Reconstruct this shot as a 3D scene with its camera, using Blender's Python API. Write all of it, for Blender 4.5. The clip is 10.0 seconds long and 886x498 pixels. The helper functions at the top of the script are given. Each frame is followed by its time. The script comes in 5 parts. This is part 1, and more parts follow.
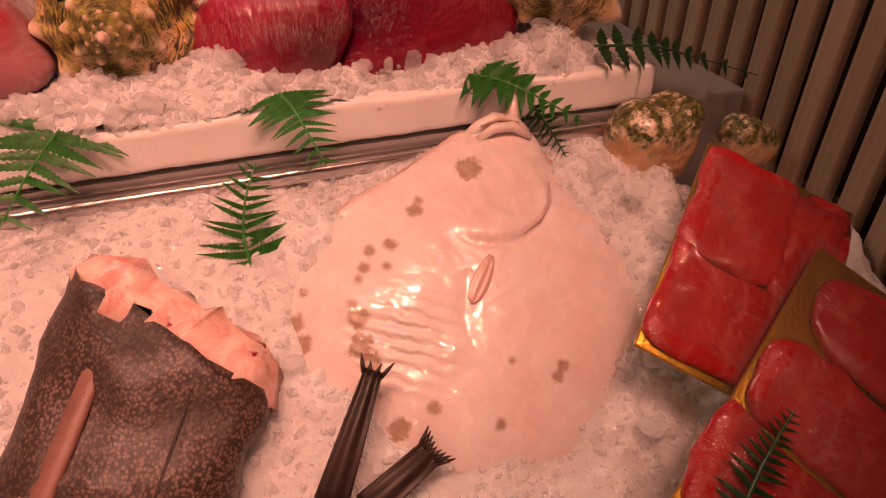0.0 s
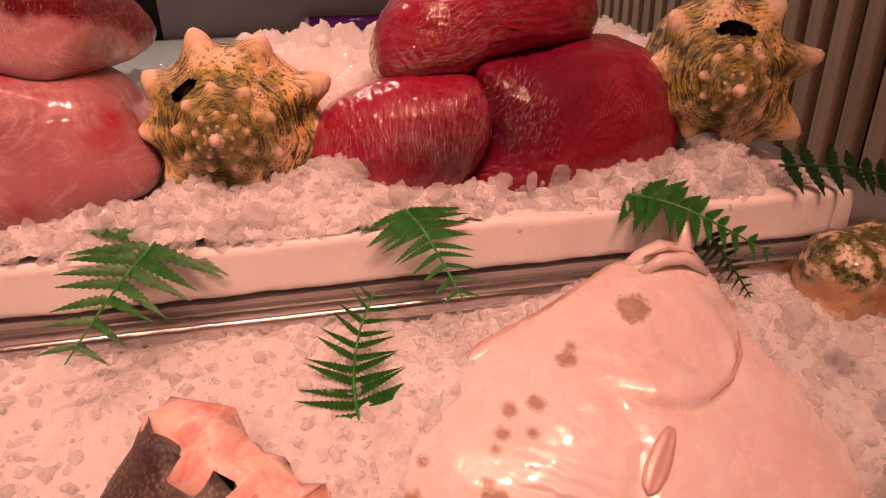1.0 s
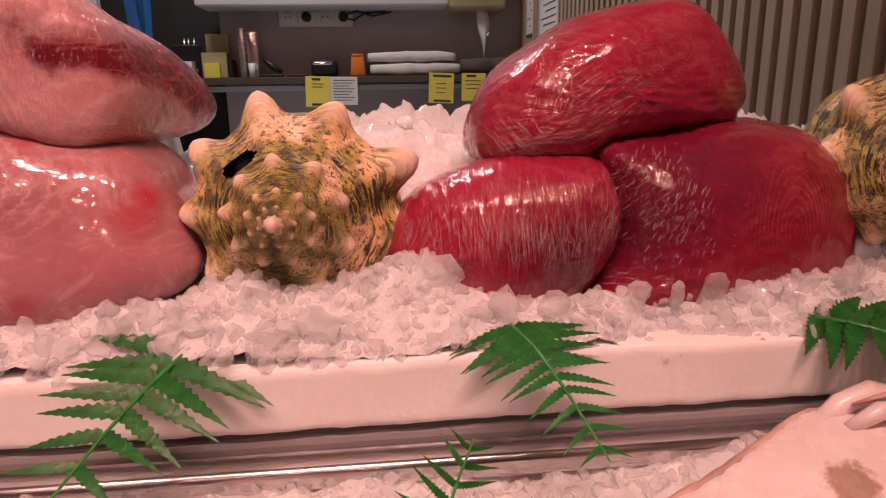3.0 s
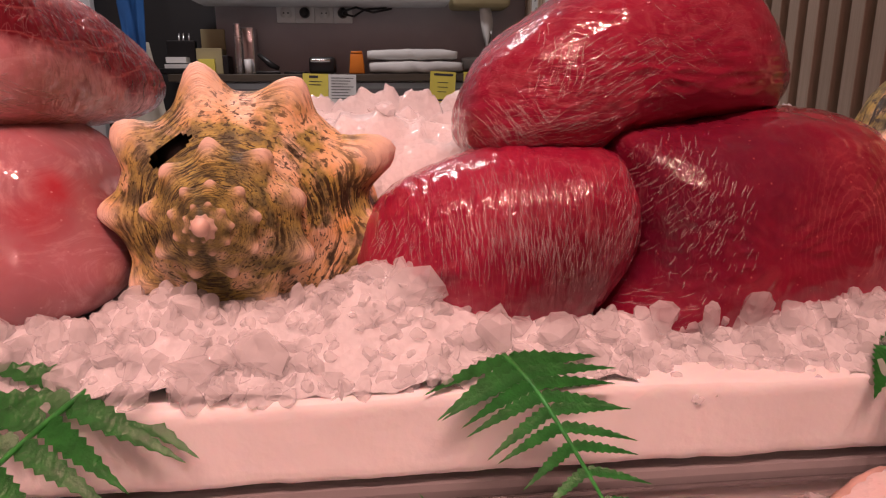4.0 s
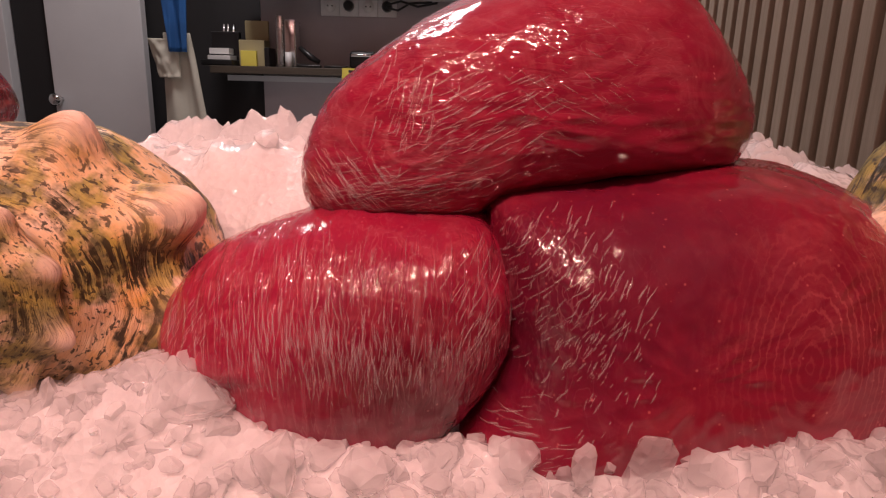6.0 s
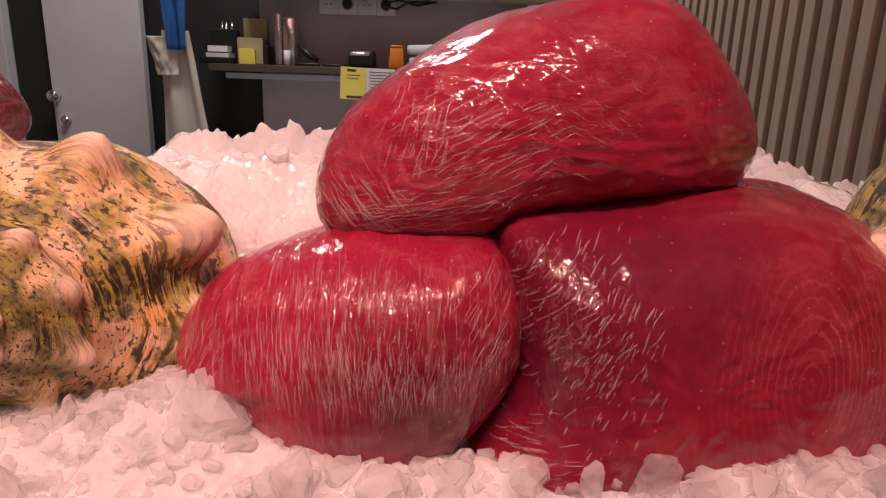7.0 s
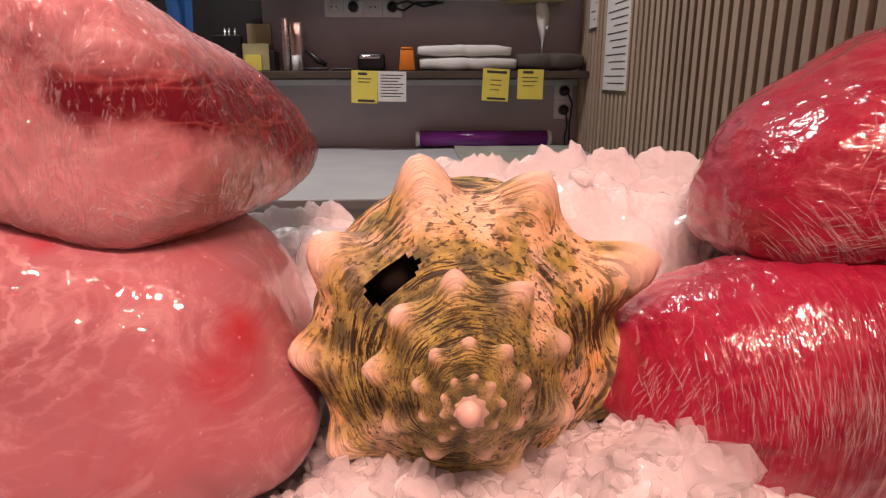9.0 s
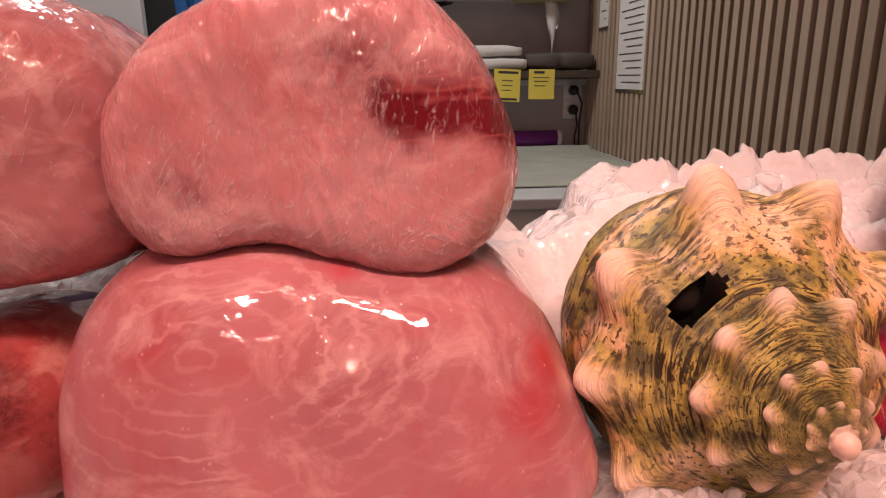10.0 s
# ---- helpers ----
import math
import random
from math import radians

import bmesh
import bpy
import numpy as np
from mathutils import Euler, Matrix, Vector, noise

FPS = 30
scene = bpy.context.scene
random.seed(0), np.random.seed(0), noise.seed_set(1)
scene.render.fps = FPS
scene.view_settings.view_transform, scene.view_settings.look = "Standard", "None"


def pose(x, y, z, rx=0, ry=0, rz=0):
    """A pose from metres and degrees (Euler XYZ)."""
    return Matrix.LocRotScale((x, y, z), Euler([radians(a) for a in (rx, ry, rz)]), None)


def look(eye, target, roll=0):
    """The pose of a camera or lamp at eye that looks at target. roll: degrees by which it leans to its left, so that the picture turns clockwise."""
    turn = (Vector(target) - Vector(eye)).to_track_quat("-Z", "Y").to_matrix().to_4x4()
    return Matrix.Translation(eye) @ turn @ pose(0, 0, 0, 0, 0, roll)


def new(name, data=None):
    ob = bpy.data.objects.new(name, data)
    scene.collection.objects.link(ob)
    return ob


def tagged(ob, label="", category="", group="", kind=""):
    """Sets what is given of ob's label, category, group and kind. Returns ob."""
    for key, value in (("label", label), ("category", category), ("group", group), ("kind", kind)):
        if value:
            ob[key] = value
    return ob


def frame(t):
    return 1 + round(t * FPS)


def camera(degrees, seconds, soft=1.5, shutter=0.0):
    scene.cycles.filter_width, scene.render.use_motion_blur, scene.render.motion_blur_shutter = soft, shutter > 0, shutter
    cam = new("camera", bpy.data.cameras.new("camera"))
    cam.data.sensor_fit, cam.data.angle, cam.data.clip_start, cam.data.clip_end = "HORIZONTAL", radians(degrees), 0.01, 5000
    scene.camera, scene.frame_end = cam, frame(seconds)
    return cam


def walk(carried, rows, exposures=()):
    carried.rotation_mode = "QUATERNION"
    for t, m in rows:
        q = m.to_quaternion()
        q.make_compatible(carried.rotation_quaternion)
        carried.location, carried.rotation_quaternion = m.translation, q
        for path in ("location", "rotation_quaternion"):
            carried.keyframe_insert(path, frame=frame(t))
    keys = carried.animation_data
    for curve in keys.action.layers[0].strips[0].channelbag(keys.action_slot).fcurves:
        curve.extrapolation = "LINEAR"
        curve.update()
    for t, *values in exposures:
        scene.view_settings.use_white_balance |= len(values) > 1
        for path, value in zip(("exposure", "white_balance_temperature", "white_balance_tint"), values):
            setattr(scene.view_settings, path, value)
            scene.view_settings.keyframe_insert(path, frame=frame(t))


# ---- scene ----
from mathutils.bvhtree import BVHTree

cam = camera(69.8, 10.0, soft=1.2)
METRES, EYE, TILT, LEAN, TURN = 0.8, 1.2, 0.0, 0.0, -17.2
ROWS = [
    (0.0, 0.0, 0.0, 0.0, -0.35, -35.57, 0.5),
    (0.5, -0.0289, 0.0769, -0.067, 3.0, -32.51, 0.55),
    (1.0, -0.0724, 0.1219, -0.0494, 6.72, -24.91, 1.36),
    (1.5, -0.095, 0.1525, -0.0651, 8.02, -19.85, 0.92),
    (2.0, -0.1174, 0.1797, -0.0785, 9.7, -16.26, 1.08),
    (2.5, -0.1276, 0.2094, -0.0898, 11.12, -14.77, 1.13),
    (4.0, -0.1421, 0.3346, -0.1214, 11.77, -13.93, 0.27),
    (4.5, -0.0936, 0.3798, -0.1123, 13.88, -13.94, 0.4),
    (5.0, -0.0723, 0.406, -0.1021, 16.38, -14.13, -0.16),
    (5.5, -0.0573, 0.4354, -0.086, 17.34, -14.33, -0.95),
    (6.0, -0.0477, 0.4667, -0.0951, 17.87, -14.62, -1.41),
    (7.5, -0.0716, 0.4525, -0.0706, 17.38, -14.99, -1.91),
    (8.0, -0.1225, 0.4446, -0.0638, 16.32, -14.89, -1.31),
    (8.5, -0.2098, 0.4334, -0.0685, 15.17, -15.04, -0.59),
    (9.0, -0.2876, 0.417, -0.0706, 13.86, -15.13, 0.01),
    (9.5, -0.3505, 0.4069, -0.0684, 12.91, -15.15, 0.35),
    (10.0, -0.4181, 0.4073, -0.0675, 12.19, -15.09, 0.7),
]
walk(cam, [(t, pose(0, 0, EYE, TILT, LEAN, TURN) @ pose(METRES * x, METRES * y, METRES * z, 90 + pitch, roll, yaw)) for t, x, y, z, yaw, pitch, roll in ROWS],
     exposures=((0.0, -0.33, 9800, 31), (1.0, -0.24, 8800, 25), (2.0, -0.10, 7200, 17), (2.7, -0.13, 6900, 16), (4.5, -0.15, 6700, 17), (6.0, -0.06, 6700, 16), (8.0, 0.14, 6700, 13), (10.0, 0.14, 6900, 11)))

# ---- world, lamps ----
world = bpy.data.worlds.new("world")
scene.world = world
world.use_nodes = True
world.node_tree.nodes["Background"].inputs[0].default_value = (0.75, 0.72, 0.75, 1)
world.node_tree.nodes["Background"].inputs[1].default_value = 0.02
SPOT = (1.0, 0.53, 0.46)
PANEL = (1.0, 0.95, 0.96)


# ---- materials ----
class Nodes:
    """A small builder for node materials."""

    def __init__(self, name):
        self.mat = bpy.data.materials.new(name)
        self.mat.use_nodes = True
        self.tree = self.mat.node_tree
        self.bsdf = self.tree.nodes["Principled BSDF"]
        self.coord = self.add("ShaderNodeTexCoord")

    def add(self, kind):
        return self.tree.nodes.new(kind)

    def link(self, a, b):
        self.tree.links.new(a, b)

    def put(self, socket, value):
        if hasattr(value, "is_linked"):
            self.link(value, socket)
        elif isinstance(value, tuple) and len(value) == 3 and socket.type == "RGBA":
            socket.default_value = (*value, 1)
        else:
            socket.default_value = value

    def set(self, **values):
        for key, value in values.items():
            self.put(self.bsdf.inputs[key.replace("_", " ")], value)
        return self

    def space(self, scale=(1, 1, 1), turn=(0, 0, 0), shift=(0, 0, 0), out="Object"):
        m = self.add("ShaderNodeMapping")
        m.inputs["Scale"].default_value = scale
        m.inputs["Rotation"].default_value = [radians(a) for a in turn]
        m.inputs["Location"].default_value = shift
        self.link(self.coord.outputs[out], m.inputs["Vector"])
        return m.outputs[0]

    def noise(self, scale, detail=4.0, rough=0.55, space=None, distort=0.0):
        n = self.add("ShaderNodeTexNoise")
        n.inputs["Scale"].default_value, n.inputs["Detail"].default_value = scale, detail
        n.inputs["Roughness"].default_value, n.inputs["Distortion"].default_value = rough, distort
        self.link(space or self.coord.outputs["Object"], n.inputs["Vector"])
        return n.outputs[0]

    def voronoi(self, scale, feature="F1", space=None):
        n = self.add("ShaderNodeTexVoronoi")
        n.feature = feature
        n.inputs["Scale"].default_value = scale
        self.link(space or self.coord.outputs["Object"], n.inputs["Vector"])
        return n.outputs[0]

    def wave(self, scale, kind="RINGS", distort=2.0, dscale=1.0, space=None, axis="Y"):
        n = self.add("ShaderNodeTexWave")
        n.wave_type = kind
        if kind == "RINGS":
            n.rings_direction = axis
        else:
            n.bands_direction = axis
        n.inputs["Scale"].default_value, n.inputs["Distortion"].default_value = scale, distort
        n.inputs["Detail"].default_value, n.inputs["Detail Scale"].default_value = 3, dscale
        self.link(space or self.coord.outputs["Object"], n.inputs["Vector"])
        return n.outputs[1]

    def ramp(self, fac, *stops):
        r = self.add("ShaderNodeValToRGB")
        e = r.color_ramp.elements
        while len(e) < len(stops):
            e.new(0.5)
        for el, (p, c) in zip(e, stops):
            el.position = p
            el.color = (c, c, c, 1) if isinstance(c, (int, float)) else (*c, 1)
        self.link(fac, r.inputs[0])
        return r.outputs[0]

    def mix(self, fac, a, b, mode="MIX"):
        m = self.add("ShaderNodeMix")
        m.data_type, m.blend_type = "RGBA", mode
        self.put(m.inputs[0], fac)
        self.put(m.inputs[6], a)
        self.put(m.inputs[7], b)
        return m.outputs[2]

    def math(self, op, a, b=0.0, c=0.0):
        m = self.add("ShaderNodeMath")
        m.operation = op
        for s, v in zip(m.inputs, (a, b, c)):
            self.put(s, v)
        return m.outputs[0]

    def spot(self, x, y, z, radius, soft, wobble=None, space=None):
        """1 inside a blot round a place in object space, with a ragged rim."""
        d = self.add("ShaderNodeVectorMath")
        d.operation = "DISTANCE"
        self.link(space or self.coord.outputs["Object"], d.inputs[0])
        d.inputs[1].default_value = (x, y, z)
        v = d.outputs["Value"]
        if wobble:
            v = self.math("ADD", v, self.math("MULTIPLY", self.math("SUBTRACT", wobble, 0.5), radius * 1.6))
        m = self.add("ShaderNodeMapRange")
        self.put(m.inputs[0], v)
        m.inputs[1].default_value, m.inputs[2].default_value = radius + soft, max(radius - soft, 0.0)
        return m.outputs[0]

    def axis(self, which):
        s = self.add("ShaderNodeSeparateXYZ")
        self.link(self.coord.outputs["Object"], s.inputs[0])
        return s.outputs[which]

    def let_through(self, milky, clear, gloss=None):
        """Lets part of the light through: milky as in ice, and clear as in thin film, which may shine."""
        out = self.bsdf.outputs[0]
        for weight, kind in ((milky, "ShaderNodeBsdfTranslucent"), (clear, "ShaderNodeBsdfTransparent")):
            t, m = self.add(kind), self.add("ShaderNodeMixShader")
            t.inputs[0].default_value = (0.98, 0.98, 0.98, 1)
            m.inputs[0].default_value = weight
            self.link(out, m.inputs[1])
            self.link(t.outputs[0], m.inputs[2])
            out = m.outputs[0]
        if gloss is None:
            self.link(out, self.tree.nodes["Material Output"].inputs["Surface"])
            return
        f, g, m = self.add("ShaderNodeFresnel"), self.add("ShaderNodeBsdfGlossy"), self.add("ShaderNodeMixShader")
        f.inputs["IOR"].default_value, g.inputs["Roughness"].default_value = 1.5, gloss
        self.link(self.relief, g.inputs["Normal"])
        self.link(f.outputs[0], m.inputs[0])
        self.link(out, m.inputs[1])
        self.link(g.outputs[0], m.inputs[2])
        self.link(m.outputs[0], self.tree.nodes["Material Output"].inputs["Surface"])

    def bump(self, height, strength, distance, into="Normal", base=None):
        b = self.add("ShaderNodeBump")
        b.inputs["Strength"].default_value, b.inputs["Distance"].default_value = strength, distance
        self.link(height, b.inputs["Height"])
        if base:
            self.link(base, b.inputs["Normal"])
        self.link(b.outputs[0], self.bsdf.inputs[into])
        self.relief = b.outputs[0]
        return b.outputs[0]


def plain(name, color, rough=0.5, metal=0.0, vary=0.12, scale=40.0, bump=0.1, **more):
    """A simple surface with slight stains and fine relief."""
    n = Nodes(name)
    dark = tuple(c * (1 - vary) for c in color)
    n.set(Base_Color=n.mix(n.ramp(n.noise(scale * 0.2, 5), (0.3, 0), (0.7, 1)), dark, color), Roughness=rough, Metallic=metal, **more)
    n.bump(n.noise(scale * 5, 3), bump, 0.001)
    return n.mat


def make_ice(name, transmission, glow, dim, bright, milky=0.0, clear=0.0):
    """Wet ice: milky inside, with fine sparkling facets."""
    n = Nodes(name)
    lump, grain = n.noise(60, 3), n.noise(420, 3, 0.6)
    facet = n.voronoi(240)
    n.set(Base_Color=n.mix(lump, dim, bright), Roughness=0.07, IOR=1.27, Transmission_Weight=transmission, Subsurface_Weight=glow, Subsurface_Scale=0.03,
          Coat_Weight=1.0, Coat_Roughness=0.03, Coat_IOR=1.5)
    n.bsdf.inputs["Subsurface Radius"].default_value = (1.0, 0.9, 0.88)
    n.bump(grain, 0.5, 0.0006, base=n.bump(facet, 0.6, 0.0014, base=n.bump(n.voronoi(90, "SMOOTH_F1"), 0.6, 0.004)))
    n.bump(facet, 0.9, 0.002, "Coat Normal")
    if milky or clear:
        n.let_through(milky, clear)
    return n.mat


ICE_BED = make_ice("crushed_ice", 0.0, 0.5, (0.64, 0.65, 0.66), (0.85, 0.85, 0.85))
ICE_BIT = make_ice("ice_piece", 0.0, 0.0, (0.86, 0.87, 0.88), (0.95, 0.95, 0.95), 0.35, 0.55)
ICE_FLAKE = make_ice("ice_flake", 0.0, 0.0, (0.86, 0.87, 0.88), (0.95, 0.95, 0.95), 0.35, 0.22)
ICE_LUMP = make_ice("ice_lump", 0.0, 0.0, (0.88, 0.89, 0.90), (0.96, 0.96, 0.96), 0.35, 0.64)


def make_meat(name, lean, pale, blood, ring, centre, squash, stretch, red=0.0, dark=None, sinew=0.55, film=1.0, side=False, mottle=0.12, creased=(), turn=0.0, ringed=None, crumple=1.0, gloss=0.055):
    """Wrapped raw fish: lean flesh with pale growth rings, blots of blood and a wrinkled clear film as its coat, whose
    sheen is partly painted pale into the colour.
    """
    n = Nodes(name)
    wob = n.noise(75, 5, 0.65)
    rings = n.wave(ring, "RINGS", 3.2, 5.0, n.space(squash, (0, 0, 0), centre), "Y")
    lines = n.math("MULTIPLY", n.ramp(rings, (0.80, 0), (1.0, 1)), n.ramp(n.noise(22, 3), (0.35, 0.05), (0.75, 1)))
    if ringed:
        lines = n.math("MULTIPLY", lines, n.spot(*ringed))
    col = n.mix(n.ramp(n.noise(17, 4), (0.3, 0), (0.72, 1)), lean, tuple(c * 0.72 for c in lean))
    col = n.mix(n.math("MULTIPLY", lines, sinew), col, pale)
    fibre = n.noise(26, 6, 0.7, n.space((1, 1, 1.6), (0, 20, 0)), 1.6)
    col = n.mix(n.math("MULTIPLY", n.ramp(fibre, (0.50, 0), (0.66, 1)), mottle), col, pale)
    col = n.mix(n.math("MULTIPLY", n.ramp(n.noise(20, 5, 0.65, n.space((1, 1, 1), (0, 0, 0), (3, 1, 2)), 0.8), (0.50, 0), (0.66, 1)), mottle), col, tuple(c * k for c, k in zip(lean, (0.85, 0.45, 0.45))))
    if red:
        col = n.mix(n.math("MULTIPLY", n.ramp(n.noise(34, 5, 0.6), (0.6, 0), (0.72, 1)), red), col, blood)
    if dark:
        for x, y, z, r, soft in dark:
            col = n.mix(n.spot(x, y, z, r, soft, wob), col, blood)
    if side:
        edge = n.math("SUBTRACT", n.axis("X"), n.math("MULTIPLY", n.axis("Y"), 0.17))
        edge = n.math("ADD", edge, n.math("MULTIPLY", n.math("SUBTRACT", wob, 0.5), 0.020))
        level = n.math("ADD", n.math("ADD", n.axis("Z"), n.math("MULTIPLY", n.axis("Y"), 0.30)), n.math("MULTIPLY", n.math("SUBTRACT", n.noise(40, 4), 0.5), 0.03))
        band = n.math("MULTIPLY", n.ramp(n.math("MULTIPLY", edge, 10.0), (0.33, 0), (0.39, 1)), n.ramp(n.math("ADD", n.math("MULTIPLY", level, 10.0), 0.5), (0.26, 0), (0.34, 1)))
        vein = n.ramp(n.noise(30, 3, 0.5, n.space((0.4, 0.4, 2.2))), (0.47, 0), (0.5, 1), (0.53, 0))
        band = n.math("MULTIPLY", band, n.ramp(n.math("ADD", n.math("MULTIPLY", n.axis("Z"), 10.0), 0.5), (0.64, 1), (0.76, 0)))
        col = n.mix(band, col, n.mix(n.math("MULTIPLY", vein, 0.5), blood, (0.5, 0.12, 0.12)))
    specks = n.ramp(n.voronoi(170), (0.05, 1), (0.11, 0))
    col = n.mix(n.math("MULTIPLY", specks, 0.35), col, pale)
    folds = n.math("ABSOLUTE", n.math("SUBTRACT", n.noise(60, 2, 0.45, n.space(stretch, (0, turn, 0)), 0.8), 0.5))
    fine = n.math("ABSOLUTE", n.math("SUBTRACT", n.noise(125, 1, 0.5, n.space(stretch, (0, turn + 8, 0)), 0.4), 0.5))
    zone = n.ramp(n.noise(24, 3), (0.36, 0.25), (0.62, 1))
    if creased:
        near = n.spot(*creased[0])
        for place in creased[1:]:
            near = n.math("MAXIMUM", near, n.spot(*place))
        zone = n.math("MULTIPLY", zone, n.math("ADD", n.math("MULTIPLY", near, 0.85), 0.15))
    # Film haze painted in: pale pink streaks in the base colour imitate its sheen.
    film_sheen = n.noise(60, 4, 0.6, n.space(stretch, (0, turn, 0)))
    col = n.mix(n.math("MULTIPLY", n.math("MULTIPLY", n.ramp(film_sheen, (0.58, 0), (0.8, 1)), zone), 0.16 * film), col, (0.85, 0.5, 0.5))
    # Fold lines lightened in the base colour as painted highlights.
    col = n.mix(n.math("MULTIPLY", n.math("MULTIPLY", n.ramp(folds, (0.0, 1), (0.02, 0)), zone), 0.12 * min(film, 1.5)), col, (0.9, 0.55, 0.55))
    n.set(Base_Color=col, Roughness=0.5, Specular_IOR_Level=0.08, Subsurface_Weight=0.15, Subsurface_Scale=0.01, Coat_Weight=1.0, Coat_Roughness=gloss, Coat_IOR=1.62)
    n.bsdf.inputs["Subsurface Radius"].default_value = (1.0, 0.25, 0.15)
    first = n.bump(n.noise(15, 2), 0.5 * min(film, 1.0), 0.005, "Coat Normal")
    crinkle = n.bump(n.math("MULTIPLY", n.noise(115, 1, 0.5, None, 0.8), zone), 1.0, 0.0013 * film * crumple, "Coat Normal", first)
    height = n.math("MULTIPLY", n.math("ADD", folds, n.math("MULTIPLY", fine, 0.4)), zone)
    n.bump(height, 1.0, 0.0019 * film, "Coat Normal", crinkle)
    n.bump(height, 0.35, 0.0020 * min(film, 1.3))
    return n.mat


TUNA_A = make_meat("tuna_red", (0.36, 0.013, 0.052), (0.75, 0.22, 0.24), (0.10, 0.004, 0.012), 30, (0, 0, 0.04), (1, 1, 1.2), (4.5, 2, 0.45), sinew=0.16,
                   dark=((0.035, -0.05, -0.005, 0.02, 0.03),), film=1.0, turn=12)
TUNA_B = make_meat("tuna_dark", (0.28, 0.010, 0.036), (0.78, 0.22, 0.22), (0.15, 0.008, 0.030), 62, (-0.060, 0, -0.005), (1.7, 1, 0.9), (3.0, 2, 1.2), sinew=0.28,
                   dark=((-0.062, -0.055, 0.02, 0.045, 0.03), (-0.02, -0.06, 0.055, 0.035, 0.025)), film=0.95, turn=-35,
                   creased=((-0.075, -0.06, 0.03, 0.036, 0.020), (-0.085, -0.06, -0.02, 0.02, 0.02), (0.075, -0.05, 0.05, 0.012, 0.015)), ringed=(0.045, -0.06, 0.0, 0.045, 0.02))
TUNA_C = make_meat("tuna_bright", (0.36, 0.014, 0.050), (0.80, 0.32, 0.32), (0.12, 0.004, 0.016), 40, (0.045, 0, 0.01), (1, 1, 1.3), (1.0, 2.5, 4.0), sinew=0.25,
                   dark=((0.085, -0.02, -0.03, 0.03, 0.04),), film=1.0, turn=-38,
                   creased=((-0.055, -0.055, -0.02, 0.05, 0.025), (0.01, -0.06, 0.01, 0.025, 0.03)), ringed=(-0.045, -0.055, 0.008, 0.045, 0.02))
SWORD_D = make_meat("swordfish_cut", (0.64, 0.30, 0.325), (0.86, 0.57, 0.57), (0.17, 0.010, 0.022), 22, (0.0, 0, 0.0), (1, 1, 1.2), (3.2, 2.5, 1.4),
                    red=0.6, side=True, sinew=0.45, mottle=0.5, film=2.2, turn=15, crumple=1.2, gloss=0.07)
SWORD_E = make_meat("swordfish_pink", (0.52, 0.205, 0.235), (0.80, 0.52, 0.52), (0.46, 0.02, 0.04), 34, (0.025, 0, -0.035), (0.9, 1, 1.6), (1, 2, 1),
                    red=0.35, dark=((0.066, -0.045, -0.002, 0.007, 0.010), (0.060, -0.045, -0.018, 0.005, 0.010), (0.074, -0.04, 0.012, 0.004, 0.008), (0.01, -0.055, -0.043, 0.007, 0.008),
                                    (0.012, -0.04, 0.044, 0.004, 0.004), (-0.088, -0.03, 0.0, 0.010, 0.008), (-0.076, -0.04, -0.018, 0.008, 0.008), (-0.055, -0.055, -0.040, 0.008, 0.010)), sinew=0.6, mottle=0.4, film=0.22, gloss=0.04,
                    ringed=(-0.02, -0.05, 0.02, 0.055, 0.025))
SWORD_F = make_meat("swordfish_cloudy", (0.58, 0.24, 0.26), (0.86, 0.56, 0.55), (0.30, 0.015, 0.03), 20, (0, 0, 0), (1, 1, 1), (2, 2, 1.2), red=0.5, film=0.8, mottle=0.5)
SWORD_G = make_meat("swordfish_belly", (0.55, 0.12, 0.12), (0.75, 0.4, 0.36), (0.06, 0.006, 0.012), 14, (0, 0, 0), (1, 1, 1), (2, 2, 2), red=0.9, film=0.5, mottle=0.5,
                    dark=((0.03, -0.04, 0.03, 0.016, 0.008), (0.0, -0.05, 0.022, 0.016, 0.008), (-0.03, -0.05, 0.015, 0.018, 0.008), (0.02, -0.05, -0.03, 0.010, 0.006), (0.012, -0.05, -0.012, 0.007, 0.006)))


